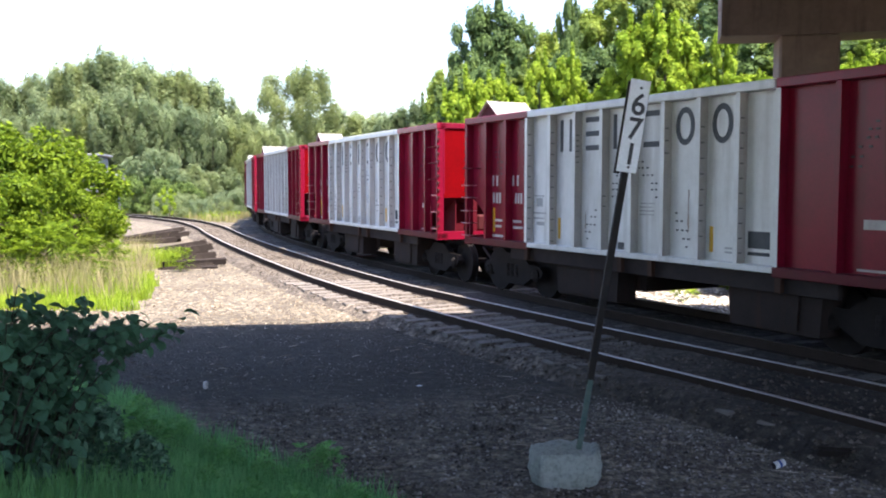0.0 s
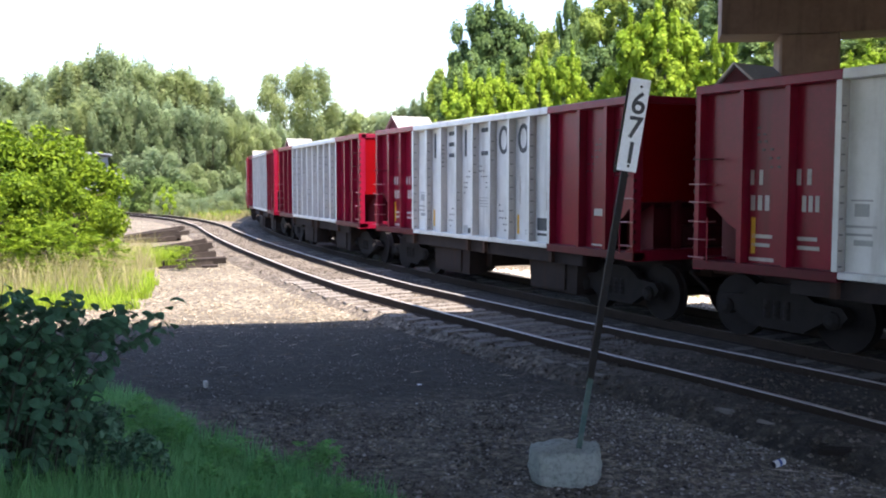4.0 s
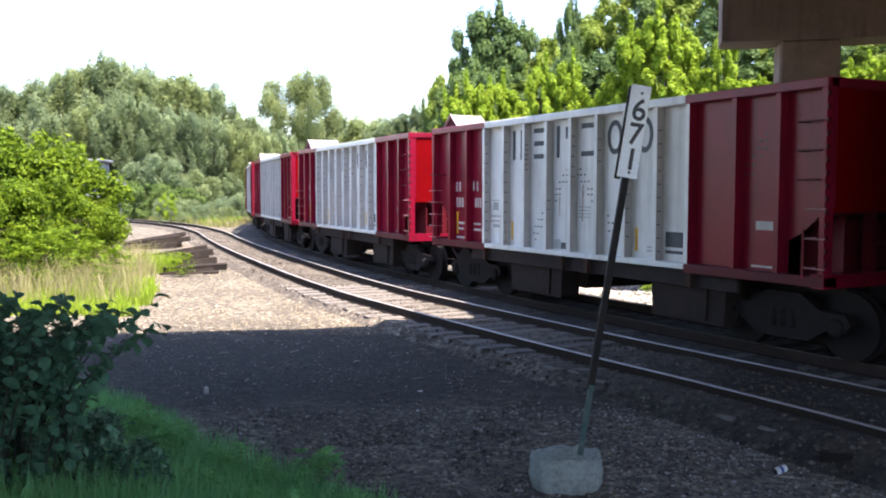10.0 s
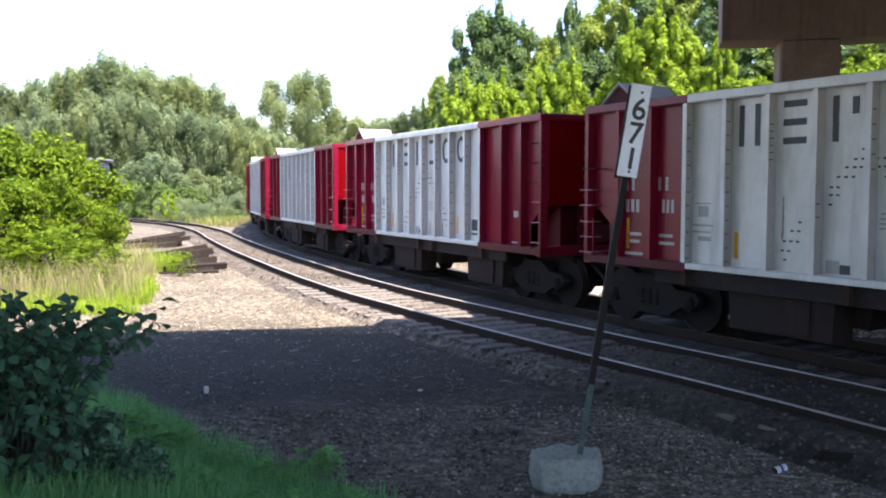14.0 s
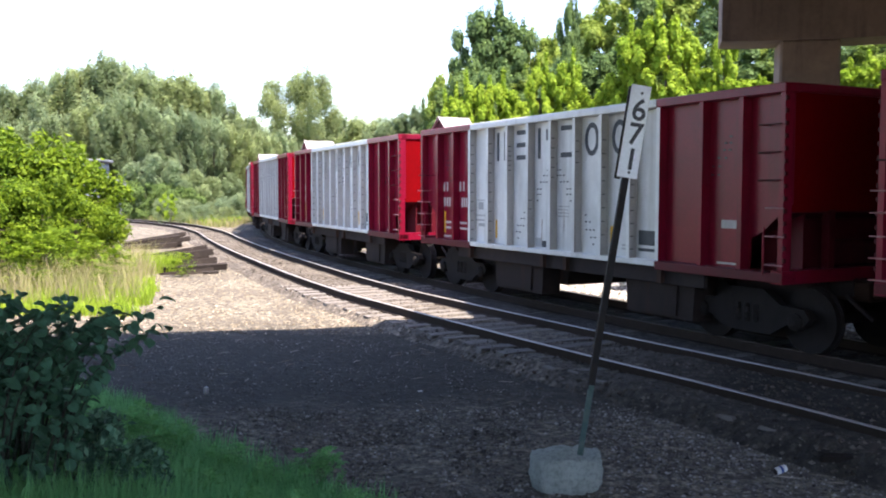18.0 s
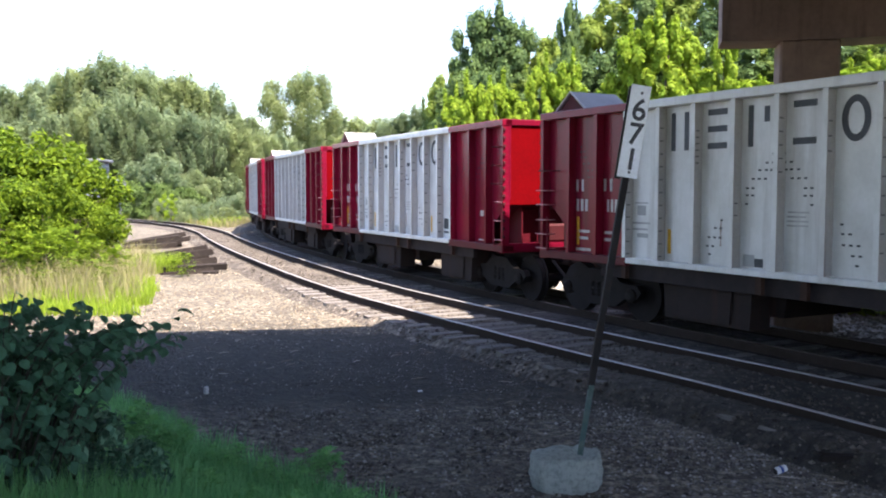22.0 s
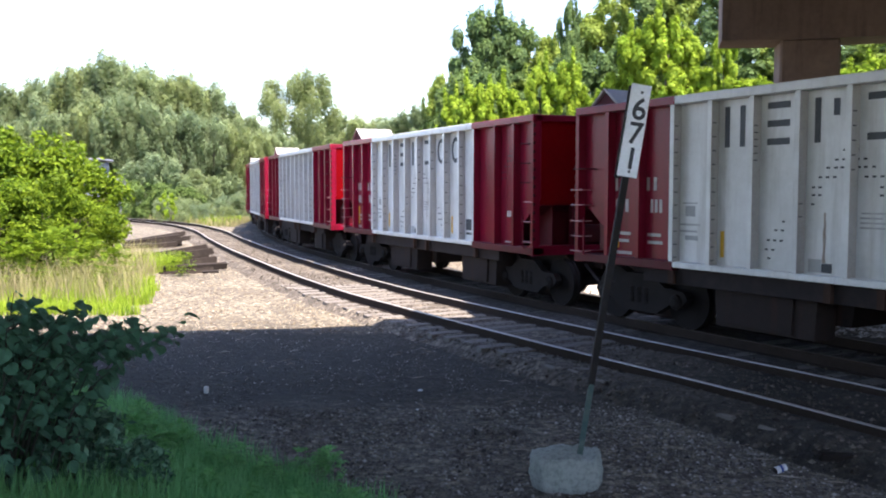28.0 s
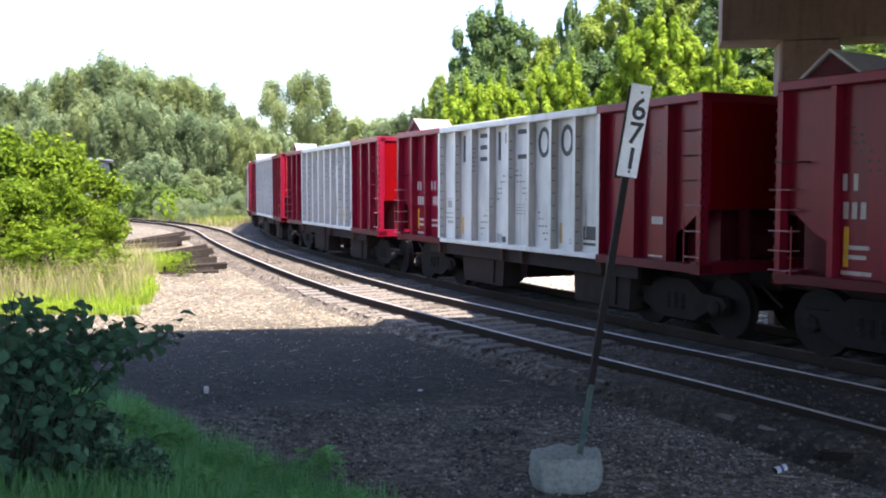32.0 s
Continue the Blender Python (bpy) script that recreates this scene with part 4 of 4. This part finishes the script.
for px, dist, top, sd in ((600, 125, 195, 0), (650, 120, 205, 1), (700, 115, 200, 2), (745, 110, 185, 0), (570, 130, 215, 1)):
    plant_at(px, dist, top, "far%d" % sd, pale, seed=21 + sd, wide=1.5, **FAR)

HILL = dict(height=11.0, corners=3, leaves=21000, leaf=.18, n=38, low=.08, group="trees on the bank behind the train")
SHADES = {"dark": ("dark_leaf", 51, "dark green tree on the bank"), "olive": ("leaf", 53, "mid green leafy tree on the bank"), "bright": ("sumac", 55, "sunlit yellow-green sapling on the bank")}
for i, (px, dist, top, shade, span) in enumerate((
        (770, 76, 168, "dark", 60), (800, 74, 105, "olive", 80), (838, 70, 22, "dark", 90), (872, 68, 0, "dark", 110), (908, 68, 28, "dark", 90), (945, 70, 48, "olive", 90), (985, 68, 62, "olive", 90), (1006, 62, -12, "dark", 45), (1050, 70, 22, "olive", 110), (1100, 70, -30, "olive", 120),
        (1160, 66, -50, "dark", 130), (1230, 64, -60, "olive", 130), (1300, 60, -70, "dark", 130), (1370, 58, -70, "olive", 130), (1440, 56, -60, "dark", 130), (1520, 54, -50, "olive", 140), (1600, 52, -50, "dark", 140),
        (820, 60, 120, "dark", 110), (880, 58, 108, "dark", 130), (935, 58, 118, "olive", 90), (1000, 56, 100, "dark", 120), (1060, 54, 92, "dark", 110), (1120, 54, 60, "dark", 120), (1200, 52, 45, "olive", 110), (1260, 50, 45, "dark", 120), (1330, 46, 75, "dark", 140), (1400, 46, 60, "olive", 130), (1480, 44, 75, "dark", 130), (1555, 42, 60, "olive", 120),
        (805, 53, 150, "bright", 60), (838, 50, 128, "bright", 60), (880, 51, 124, "bright", 65), (912, 52, 158, "bright", 60), (955, 48, 94, "bright", 55), (1002, 48, 90, "bright", 60), (1045, 48, 155, "bright", 80), (1085, 46, 125, "bright", 70), (1118, 45, 30, "bright", 70), (1160, 44, 8, "bright", 85), (1203, 45, 34, "bright", 75),
        (1240, 44, 105, "bright", 70), (1276, 43, 35, "bright", 45), (1310, 42, 128, "bright", 80), (1350, 41, 135, "bright", 70), (1420, 40, 120, "bright", 80), (1500, 39, 108, "bright", 70), (1548, 38, 92, "bright", 70))):
    mat, sd, lab = SHADES[shade]
    k = i % 2
    plant_at(px, dist, top, "%s%d" % (shade, k), lab, seed=sd + k, mat=mat, span=span * 1.15, width=4.6 if shade == "bright" else 7.5, tall=1.15 if shade == "bright" else .8, **HILL)

# the big bright shrub by the siding
for px, dist, top in ((-60, 27, 215), (20, 28, 225), (85, 29, 245), (128, 30, 272), (150, 31, 294), (60, 25, 300), (135, 27, 340), (155, 29, 350), (0, 24, 320)):
    plant_at(px, dist, top, "shrub", "sunlit yellow-green shrub beside the siding", seed=61, height=4.5, width=4.2, mat="shrub", leaves=7600, leaf=.108, n=24, low=.06, trunks=4, wide=1.05, group="shrubs beside the siding", name="shrub", category="shrub")


def blades(name, label, spots, height, width, mat, seed, kind="stuff", lean=.35):
    """Grass: many bent tapered blades in one mesh."""
    r = np.random.default_rng(seed)
    verts, faces = [], []
    for x, y in spots:
        z = ground_z(x, y) - .02
        h, a, w = height * r.uniform(.5, 1.15), r.uniform(0, 6.283), width * r.uniform(.7, 1.3)
        dx, dy = math.cos(a), math.sin(a)
        l = lean * h * r.uniform(.2, 1.2)
        k = len(verts)
        verts += [(x - dy * w, y + dx * w, z), (x + dy * w, y - dx * w, z), (x + dx * l * .35 + dy * w * .7, y + dy * l * .35 - dx * w * .7, z + h * .6), (x + dx * l * .35 - dy * w * .7, y + dy * l * .35 + dx * w * .7, z + h * .6), (x + dx * l, y + dy * l, z + h)]
        faces += [(k, k + 1, k + 2, k + 3), (k + 3, k + 2, k + 4)]
    return tagged(new(name, raw_mesh(name, verts, faces, mat)), label, "grass", kind=kind)


def scatter(n, x0, x1, y0, y1, keep, seed):
    r = random.Random(seed)
    out = []
    while len(out) < n:
        x, y = r.uniform(x0, x1), r.uniform(y0, y1)
        if keep(x, y):
            out.append((x, y))
    return out


# the last scatter is out of view, added to cut light bounced off the bank
blades("bank_grass", "lush shaded grass on the near bank", scatter(34000, -5.5, 0.8, 3.2, 10.0, lambda x, y: bank_side(x, y) > -.12 + .6 * noise.noise((x * 1.6, y * 1.6, 0)) + .55 * ramp01(-x, .9, 1.6) and abs(x) < y * .6 + .6, 71) + scatter(9000, -4.2, -.6, 4.4, 8.2, lambda x, y: bank_side(x, y) > .2 + .4 * noise.noise((x * 2.2, y * 2.2, 5)), 69) + scatter(14000, -8, 4, -4, 4.5, lambda x, y: bank_side(x, y) > -.5 + .5 * noise.noise((x * 1.6, y * 1.6, 0)), 70), .34, .0055, "grass", 72)
blades("tall_grass", "tall dry grass below the shrubs", scatter(9000, -16, -6.3, 19.2, 32, lambda x, y: x < -6.7 - .28 * (y - 19) + 1.0 * noise.noise((x, y, 0)) and noise.noise((x * 1.4, y * 1.4, 4)) > -.25, 73), .95, .006, "straw", 74, lean=.7)
blades("fresh_grass", "bright green grass at the gravel's edge", scatter(22000, -15, -6.2, 18.2, 25, lambda x, y: x < -6.4 - .25 * (y - 19) + .7 * noise.noise((x, y, 0)), 75), .3, .008, "sumac", 76, lean=.6)


blades("tall_grass", "dry straw-coloured grass before the old ties", scatter(900, -11.6, -9.2, 26.6, 30.5, lambda x, y: noise.noise((x * 1.3, y * 1.3, 8)) > -.2, 167), .6, .008, "straw", 168, lean=.8)
blades("fresh_grass", "yellow-green grass grown round the old ties", scatter(1500, -10.4, -8.1, 27.6, 29.4, lambda x, y: (x + 9.2) ** 2 + 1.5 * (y - 28.4) ** 2 < .8 + .6 * noise.noise((x * 2, y * 2, 0)), 67), .62, .009, "sumac", 68, lean=.6)


def clear_of_lines(x, y, gap):
    return np.min((MAIN_X - x) ** 2 + (MAIN_Y - y) ** 2) > gap * gap and np.min((SID_X - x) ** 2 + (SID_Y - y) ** 2) > gap * gap


blades("verge_grass", "pale green sunlit grass between the diverging tracks", scatter(9000, -30, -12, 62, 92, lambda x, y: clear_of_lines(x, y, 2.6) and main_side(x, y) < 0, 77), .55, .03, "straw", 78)
blades("verge_grass", "bright green weeds between the diverging tracks", scatter(5000, -30, -12, 64, 92, lambda x, y: clear_of_lines(x, y, 3.0) and main_side(x, y) < 0, 79), .6, .035, "sumac", 80)

# small leafy weeds among the grass
for px, dist, top in ((110, 23.5, 400), (160, 24, 420), (205, 24.5, 435), (60, 22.5, 410), (20, 22, 430), (322, 27.0, 445), (300, 26.5, 490), (180, 22, 470)):
    plant_at(px, dist, top, "sprig", "small bright leafy weed in the dry grass", seed=63, height=1.4, width=1.2, mat="shrub", fronds=110, frond=.36, n=8, low=.1, trunks=3, group="weeds in the dry grass", name="weed", category="weed")
for px, py, hh in ((300, 790, .4), (390, 800, .36), (470, 815, .34), (560, 800, .42), (610, 850, .32), (520, 860, .3), (240, 770, .45), (350, 850, .3), (430, 870, .3)):
    dist = 7.4 - (py - 790) * .018 - (600 - px) * .0012
    x, y = on_bearing(px, dist)
    tree("herb", "soft feathery green weed in the bank grass", x, y, ground_z(x, y), hh, rng.uniform(0, 360), height=1.0, width=1.1, mat="herb", fronds=240, frond=.2, n=9, low=.1, seed=64, trunks=3, group="weeds in the bank grass", name="weed", category="weed")

for px, py, hh in ((1212, 540, .36), (1152, 520, .28), (1228, 536, .25), (870, 478, .4)):
    dist = LENS * (EYE + .28) / (py - 336.5)
    x, y = on_bearing(px, dist)
    tree("tuft", "small sunlit weed beyond the main line", x, y, ground_z(x, y), hh, rng.uniform(0, 360), height=1.0, width=1.2, mat="sumac", fronds=80, frond=.4, n=6, low=.1, seed=66, trunks=3, group="weeds beyond the main line", name="weed", category="weed")

# dark undergrowth along the foot of the bank beyond the main line
for i in range(44):
    s = -60 + i * 1.75
    x, y, a = main_at(s, rng.uniform(5.2, 6.6))
    tree("under%d" % (i % 2), "dense low bush at the foot of the bank", x, y, ground_z(x, y) - .1, rng.uniform(.7, 1.05), rng.uniform(0, 360), height=3.2, width=4.2, mat="leaf" if i % 2 else "dark_leaf", corners=3, leaves=5000, leaf=.15, n=14,
         seed=65 + i % 2, low=.08, trunks=3, group="bushes at the foot of the bank", name="bush", category="bush")


# unseen bushes added behind and beside the camera to block low light
for i, (x, y) in enumerate(((-9.0, -5.5), (-5.5, -7.0), (-2.0, -8.0), (1.5, -8.5), (5.0, -8.5), (-12.0, -3.5))):
    tree("under%d" % (i % 2), "unseen leafy bush added behind the viewpoint to block low light", x, y, ground_z(x, y) - .1, .85 + .1 * (i % 3), i * 77, height=3.2, width=4.2, mat="dark_leaf", corners=3, leaves=5000, leaf=.15, n=14, seed=65 + i % 2, low=.08, trunks=3, group="bushes on the near bank", name="bush", category="bush")


# ---- broad-leaved weeds on the near bank ----
def broad_leaf_mesh(seed):
    r = random.Random(seed)
    bm = bmesh.new()
    rows = []
    for i, w in enumerate((.012, .05, .062, .05, .004)):
        y = i * .036
        rows.append([bm.verts.new((-w, y, .012 * i - .006 * i * i)), bm.verts.new((0, y, -.012 + .012 * i - .006 * i * i)), bm.verts.new((w, y, .012 * i - .006 * i * i + r.uniform(-.004, .004)))])
    for a, b in zip(rows, rows[1:]):
        bm.faces.new((a[0], a[1], b[1], b[0]))
        bm.faces.new((a[1], a[2], b[2], b[1]))
    return mesh_of("leaf", bm, "knot")


BROAD = [broad_leaf_mesh(i) for i in range(3)]
WEEDS = []


def build_weed(x, y, canes, seed):
    """Canes that rise, arch over and hang their tips, with broad leaves set alternately along the outer part.
    Each cane: reach to the right, reach ahead, height, leaves."""
    r = random.Random(seed)
    z = ground_z(x, y)
    weed = thing("knotweed", "shaded broad-leaved weed with arching canes on the near bank", "weed", "weeds on the near bank", at=pose(x, y, z))
    for dx, dy, top, leaves in canes:
        ox, oy = r.uniform(-.12, .12), r.uniform(-.12, .12)

        def along(t):
            return Vector((ox + dx * t ** 1.7, oy + dy * t ** 1.5, top * (1.16 * t - .16 * t * t if dx < .3 else 1.62 * t - .66 * t * t) - .03))
        bm = bmesh.new()
        rings = []
        for j in range(9):
            c, rad = along(j / 8), .009 - .0008 * j
            rings.append([bm.verts.new(c + Vector((math.cos(k * 1.2566) * rad, math.sin(k * 1.2566) * rad, 0))) for k in range(5)])
        for a, b in zip(rings, rings[1:]):
            for k in range(5):
                bm.faces.new((a[k], a[(k + 1) % 5], b[(k + 1) % 5], b[k]))
        part("stem", bm, "twig_green", weed)
        for i in range(leaves):
            t = .34 + .67 * (i + r.random() * .5) / leaves
            p = along(t)
            side = 1 if i % 2 else -1
            p += Vector((r.uniform(-.03, .03), side * r.uniform(.01, .05), r.uniform(-.02, .05)))
            ob = part("leaf", r.choice(BROAD), None, weed)
            q = r.uniform(.34, .68)
            ob.matrix_basis = Matrix.LocRotScale(p, Euler((radians(r.uniform(-50, 5)), radians(r.uniform(-30, 30)), side * 1.2 + r.uniform(-1.0, 1.0) - .6)), (q, q, q))
    WEEDS.append((weed, x, y, z, r.uniform(-1, 1)))


def weed_patch():
    r = random.Random(81)
    for i, (x, y) in enumerate(((-2.75, 5.0), (-2.62, 5.15), (-2.5, 4.95), (-2.42, 5.2), (-2.85, 5.3), (-2.3, 5.1))):
        canes = [(r.uniform(.35, .78), r.uniform(-.15, .2), r.uniform(1.0, 1.18), 19) for j in range(6)]
        canes += [(r.uniform(-.1, .25), r.uniform(-.2, .2), r.uniform(.6, 1.25), 20) for j in range(3)]
        build_weed(x, y, canes, 82 + i)
    for i, (x, y) in enumerate(((-2.5, 4.8), (-2.35, 4.85))):
        build_weed(x, y, [(r.uniform(-.15, .2), r.uniform(-.2, .1), r.uniform(.35, .95), 14) for j in range(5)], 92 + i)


weed_patch()
for i, (x, y, hh) in enumerate(((-2.5, 5.5, .75), (-2.8, 5.5, .85), (-2.15, 5.5, .6), (-2.3, 5.25, .5), (-1.95, 5.6, .45))):
    tree("brush%d" % (i % 2), "dense dark undergrowth on the near bank", x, y, ground_z(x, y), hh, i * 67, height=1.0, width=1.0, mat="knot", leaves=1500, leaf=.055, n=14, low=.04, seed=85 + i % 2, trunks=4, group="undergrowth on the near bank", name="weed", category="weed")


# ---- loose things ----
def timber(x, y, z, length, turn, tip=0.0, mat="pile", label="", seed=0, half=.12, deep=.2):
    r = random.Random(seed)
    bm = box(-length / 2, length / 2, -half, half, 0, deep, .015)
    for v in bm.verts:
        v.co += Vector((r.uniform(-.05, .05), r.uniform(-.015, .015), r.uniform(-.02, .01)))
    ob = new("old_tie", mesh_of("old_tie", bm, mat))
    ob.matrix_world = pose(x, y, z, r.uniform(-8, 8), tip, turn + r.uniform(-9, 9))
    return tagged(ob, label or "weathered dark timber tie lying in a pile", "railway tie", "old ties by the siding")


for i, (px, dist, dz, ln, turn, tip) in enumerate((
        (322, 28.4, .02, 2.7, 12, -2), (306, 29.1, .05, 2.7, 20, -5), (304, 29.3, .27, 2.6, 24, -7), (300, 29.9, .10, 2.6, 22, -6), (296, 30.0, .34, 2.6, 27, -8), (372, 27.9, -.1, .5, 20, 0), (330, 27.9, -.06, 1.6, 35, -3),
        (258, 39.6, .0, 2.7, 24, -3), (266, 40.3, .02, 2.7, 28, -5), (264, 40.2, .22, 2.7, 25, -6), (272, 41.0, .05, 2.7, 30, -6), (274, 41.0, .26, 2.7, 27, -8), (286, 41.8, .06, 2.5, 26, -8), (240, 39.4, .0, 1.3, 12, -2), (262, 43.5, .0, 1.0, 48, -9), (290, 40.6, .0, 1.5, 34, -4))):
    x, y = on_bearing(px, dist)
    timber(x, y, ground_z(x, y) + dz, ln, turn, tip, seed=i)
x, y = on_bearing(1525, 8.12)
timber(x, y, -.22, .6, -3, 1, "pile", "dark split timber lying on the gravel", 40, .04, .08)


def small_bits():
    x, y = on_bearing(1392, 8.05)
    can = thing("drink_can", "crushed white drink can with a blue band on the gravel", "can", at=pose(x, y, ground_z(x, y) + .05, 0, 78, 20))
    part("can_body", lathe([(.02, -.06), (.032, -.055), (.033, 0), (.031, .055), (.02, .06)], "z", 14), "litter", can)
    part("can_band", lathe([(.0335, -.012), (.0345, 0), (.0335, .014)], "z", 14), "blue", can)
    part("can_end", lathe([(.029, -.0625), (.031, -.058), (.026, -.056)], "z", 14), "black", can, "dark open end")
    for px, py, sz, nm, lab in ((360, 700, .08, "paper_cup", "small white paper cup on the dirt"), (743, 692, .06, "paper_scrap", "flat scrap of white paper on the dirt"), (738, 727, .03, "paper_scrap", "tiny scrap of white paper on the dirt"),
                                (345, 394, .10, "paper_scrap", "white rag beside the far rail"), (203, 525, .08, "paper_scrap", "white scrap in the grass")):
        d = LENS * (EYE + .28) / (py - 336.5)
        x, y = on_bearing(px, d)
        wd = sz * (.28 if nm == "paper_cup" else .5)
        bm = box(-wd, wd, -sz / 3, sz / 3, 0, sz * (1.1 if nm == "paper_cup" else .25), sz * .1)
        for v in bm.verts:
            v.co += Vector((rng.uniform(-.2, .2), rng.uniform(-.2, .2), rng.uniform(0, .3))) * sz * .5
        ob = new(nm, mesh_of(nm, bm, "litter"))
        ob.matrix_world = pose(x, y, ground_z(x, y) + .0, 0, 0, rng.uniform(0, 90))
        tagged(ob, lab, "litter")


small_bits()


def build_cabinet():
    x, y = on_bearing(128, 36)
    cab = thing("equipment_shed", "grey steel equipment shed half hidden behind the shrubs", "shed", at=pose(x, y, ground_z(x, y), 0, 0, 6))
    part("wall_body", box(-1.25, 1.25, -.9, .9, 0, 3.7, .03), "cabinet", cab)
    part("roof", box(-1.4, 1.4, -1.05, 1.05, 3.7, 3.8, .03), "pale_trim", cab, "pale flat roof with a thin edge")
    part("shed_door", box(-.5, .4, -.93, -.90, .2, 2.3, .01), "cabinet", cab)
    x, y = on_bearing(213, 36)
    b = thing("relay_case", "small pale grey relay case on a post", "relay case", at=pose(x, y, ground_z(x, y)))
    part("post", rod((0, 0, -.2), (0, 0, 2.25), .06), "pale_trim", b)
    part("case", box(-.2, .2, -.2, .2, 2.25, 3.0, .03), "pale_trim", b)


build_cabinet()


def pebbles(name, label, spots, lo, hi, mat, seed):
    """Loose stones: low many-sided lumps in one mesh."""
    r = np.random.default_rng(seed)
    base = np.array([(1, 0, 0), (-1, 0, 0), (0, 1, 0), (0, -1, 0), (0, 0, 1), (0, 0, -1)], float)
    tri = [(0, 2, 4), (2, 1, 4), (1, 3, 4), (3, 0, 4), (2, 0, 5), (1, 2, 5), (3, 1, 5), (0, 3, 5)]
    verts, faces = [], []
    for x, y, z in spots:
        q = base * (lo + (hi - lo) * r.random() ** 2.5) * r.uniform(.55, 1.2, (6, 3)) * (1, 1, .7)
        a = r.uniform(0, 6.28)
        c, s = math.cos(a), math.sin(a)
        k = len(verts)
        verts += [(x + p[0] * c - p[1] * s, y + p[0] * s + p[1] * c, z + p[2]) for p in q]
        faces += [(k + i, k + j, k + l) for i, j, l in tri]
    return tagged(new(name, raw_mesh(name, verts, faces, mat)), label, "gravel", kind="stuff")


def near_stones():
    pts = [(x, y, ground_z(x, y)) for x, y in scatter(30000, -9, 6, 5.5, 15.5, lambda x, y: abs(x) < .52 * y + .5 and bank_side(x, y) < .3 and rng.random() < (1.0 if x > 1.5 or y < 8.5 else .6), 91)]
    coarse = [(x, y, ground_z(x, y)) for x, y in scatter(15000, -2.5, 6, 6.2, 10.5, lambda x, y: abs(x) < .52 * y + .3 and bank_side(x, y) < .2, 97)]
    pebbles("loose_gravel", "small grey and tan gravel strewn over the dirt", pts, .006, .022, "stone", 92)
    pebbles("loose_gravel", "coarse grey gravel round the sign's footing", coarse, .008, .036, "stone", 90)
    # beyond the shadow edge the stones change to the sun-warmed copy
    pts = [(x, y, ground_z(x, y)) for x, y in scatter(30000, -13, 3, 16.0, 36, lambda x, y: abs(x) < .52 * y + .5 and rng.random() < (18 / y) ** 1.5, 95)]
    pebbles("loose_gravel", "sunlit pale gravel beside the siding", pts, .01, .034, "sun_warm_stone", 96)
    pts = [(x, y, ground_z(x, y)) for x, y in scatter(5000, 0, 10, 15.5, 27, lambda x, y: 2.2 < main_side(x, y) < 6, 98)]
    pebbles("loose_gravel", "pale sunlit rubble beyond the main line", pts, .025, .08, "sun_glare_stone", 99)
    pts = []
    r = random.Random(93)
    for i in range(26000):
        s, p = r.uniform(2, 60), r.uniform(-1.6, 1.6)
        x, y, a = siding_at(s, p)
        pts.append((x, y, -.18 + fill(siding_at, s) - max(0, abs(p) - 1.24) * .48))
    for i in range(12000):
        s, p = r.uniform(-40, 14), r.uniform(-2.3, 3.2)
        x, y, a = main_at(s, p)
        pts.append((x, y, -.17 - max(0, abs(p) - 1.7) * .3))
    pebbles("ballast_stones", "grey ballast stones along both tracks", pts, .015, .042, "track_stone", 94)


near_stones()


def twigs():
    r = random.Random(101)
    verts, faces = [], []
    for x, y in scatter(260, -7, 3.5, 7.5, 21, lambda x, y: abs(x) < .5 * y and bank_side(x, y) < -.3, 102):
        a, ln, w, z = r.uniform(0, 6.28), r.uniform(.03, .13), r.uniform(.004, .009), ground_z(x, y) + .012
        c, s = math.cos(a), math.sin(a)
        k = len(verts)
        for e, q, h in ((-1, -1, 0), (1, -1, .01), (1, 1, .01), (-1, 1, 0), (0, 0, .016)):
            verts.append((x + c * ln * e - s * w * q, y + s * ln * e + c * w * q, z + h))
        faces += [(k, k + 1, k + 4), (k + 1, k + 2, k + 4), (k + 2, k + 3, k + 4), (k + 3, k, k + 4), (k + 3, k + 2, k + 1, k)]
    tagged(new("twig_litter", raw_mesh("twig_litter", verts, faces, "twig")), "dry twigs and chips scattered on the dirt", "litter", kind="stuff")


twigs()


# ---- motion ----
def motions():
    for k, c in CARS:
        rows = []
        for i in range(65):
            t = i * 0.5
            rows.append((t, spot(travel(t) - k * PITCH + MIDDLE * PANEL)))
        walk(c, rows)
    # wheels roll with the way that the train has gone
    for k, c in CARS:
        for w in c.children_recursive:
            if w.name.startswith("wheelset"):
                x, y, z = w.location
                walk(w, [(i * 0.1, pose(x, y, z, 0, math.degrees(travel(i * 0.1) / 0.455) % 360, 0)) for i in range(321)])
    # the weeds nod in the wind
    sway = [(0, 0.0), (3, -1.5), (6, -5.0), (9, -9.0), (11, -6.0), (13, -6.5), (16, -4.0), (19, -6.0), (21, -2.0), (23, 0.0), (25, -1.5), (28, -0.5), (30, -1.5), (32, 0.0)]
    for w, x, y, z, ph in WEEDS:
        rows = []
        for i in range(65):
            t = i * 0.5
            a = np.interp(t, [p for p, q in sway], [q for p, q in sway])
            rows.append((t, pose(x, y, z, 0.9 * math.sin(t * 2.1 + ph * 3), float(a) * (1 + .2 * ph) + 0.9 * math.sin(t * 2.7 + ph), 0)))
        walk(w, rows)


motions()
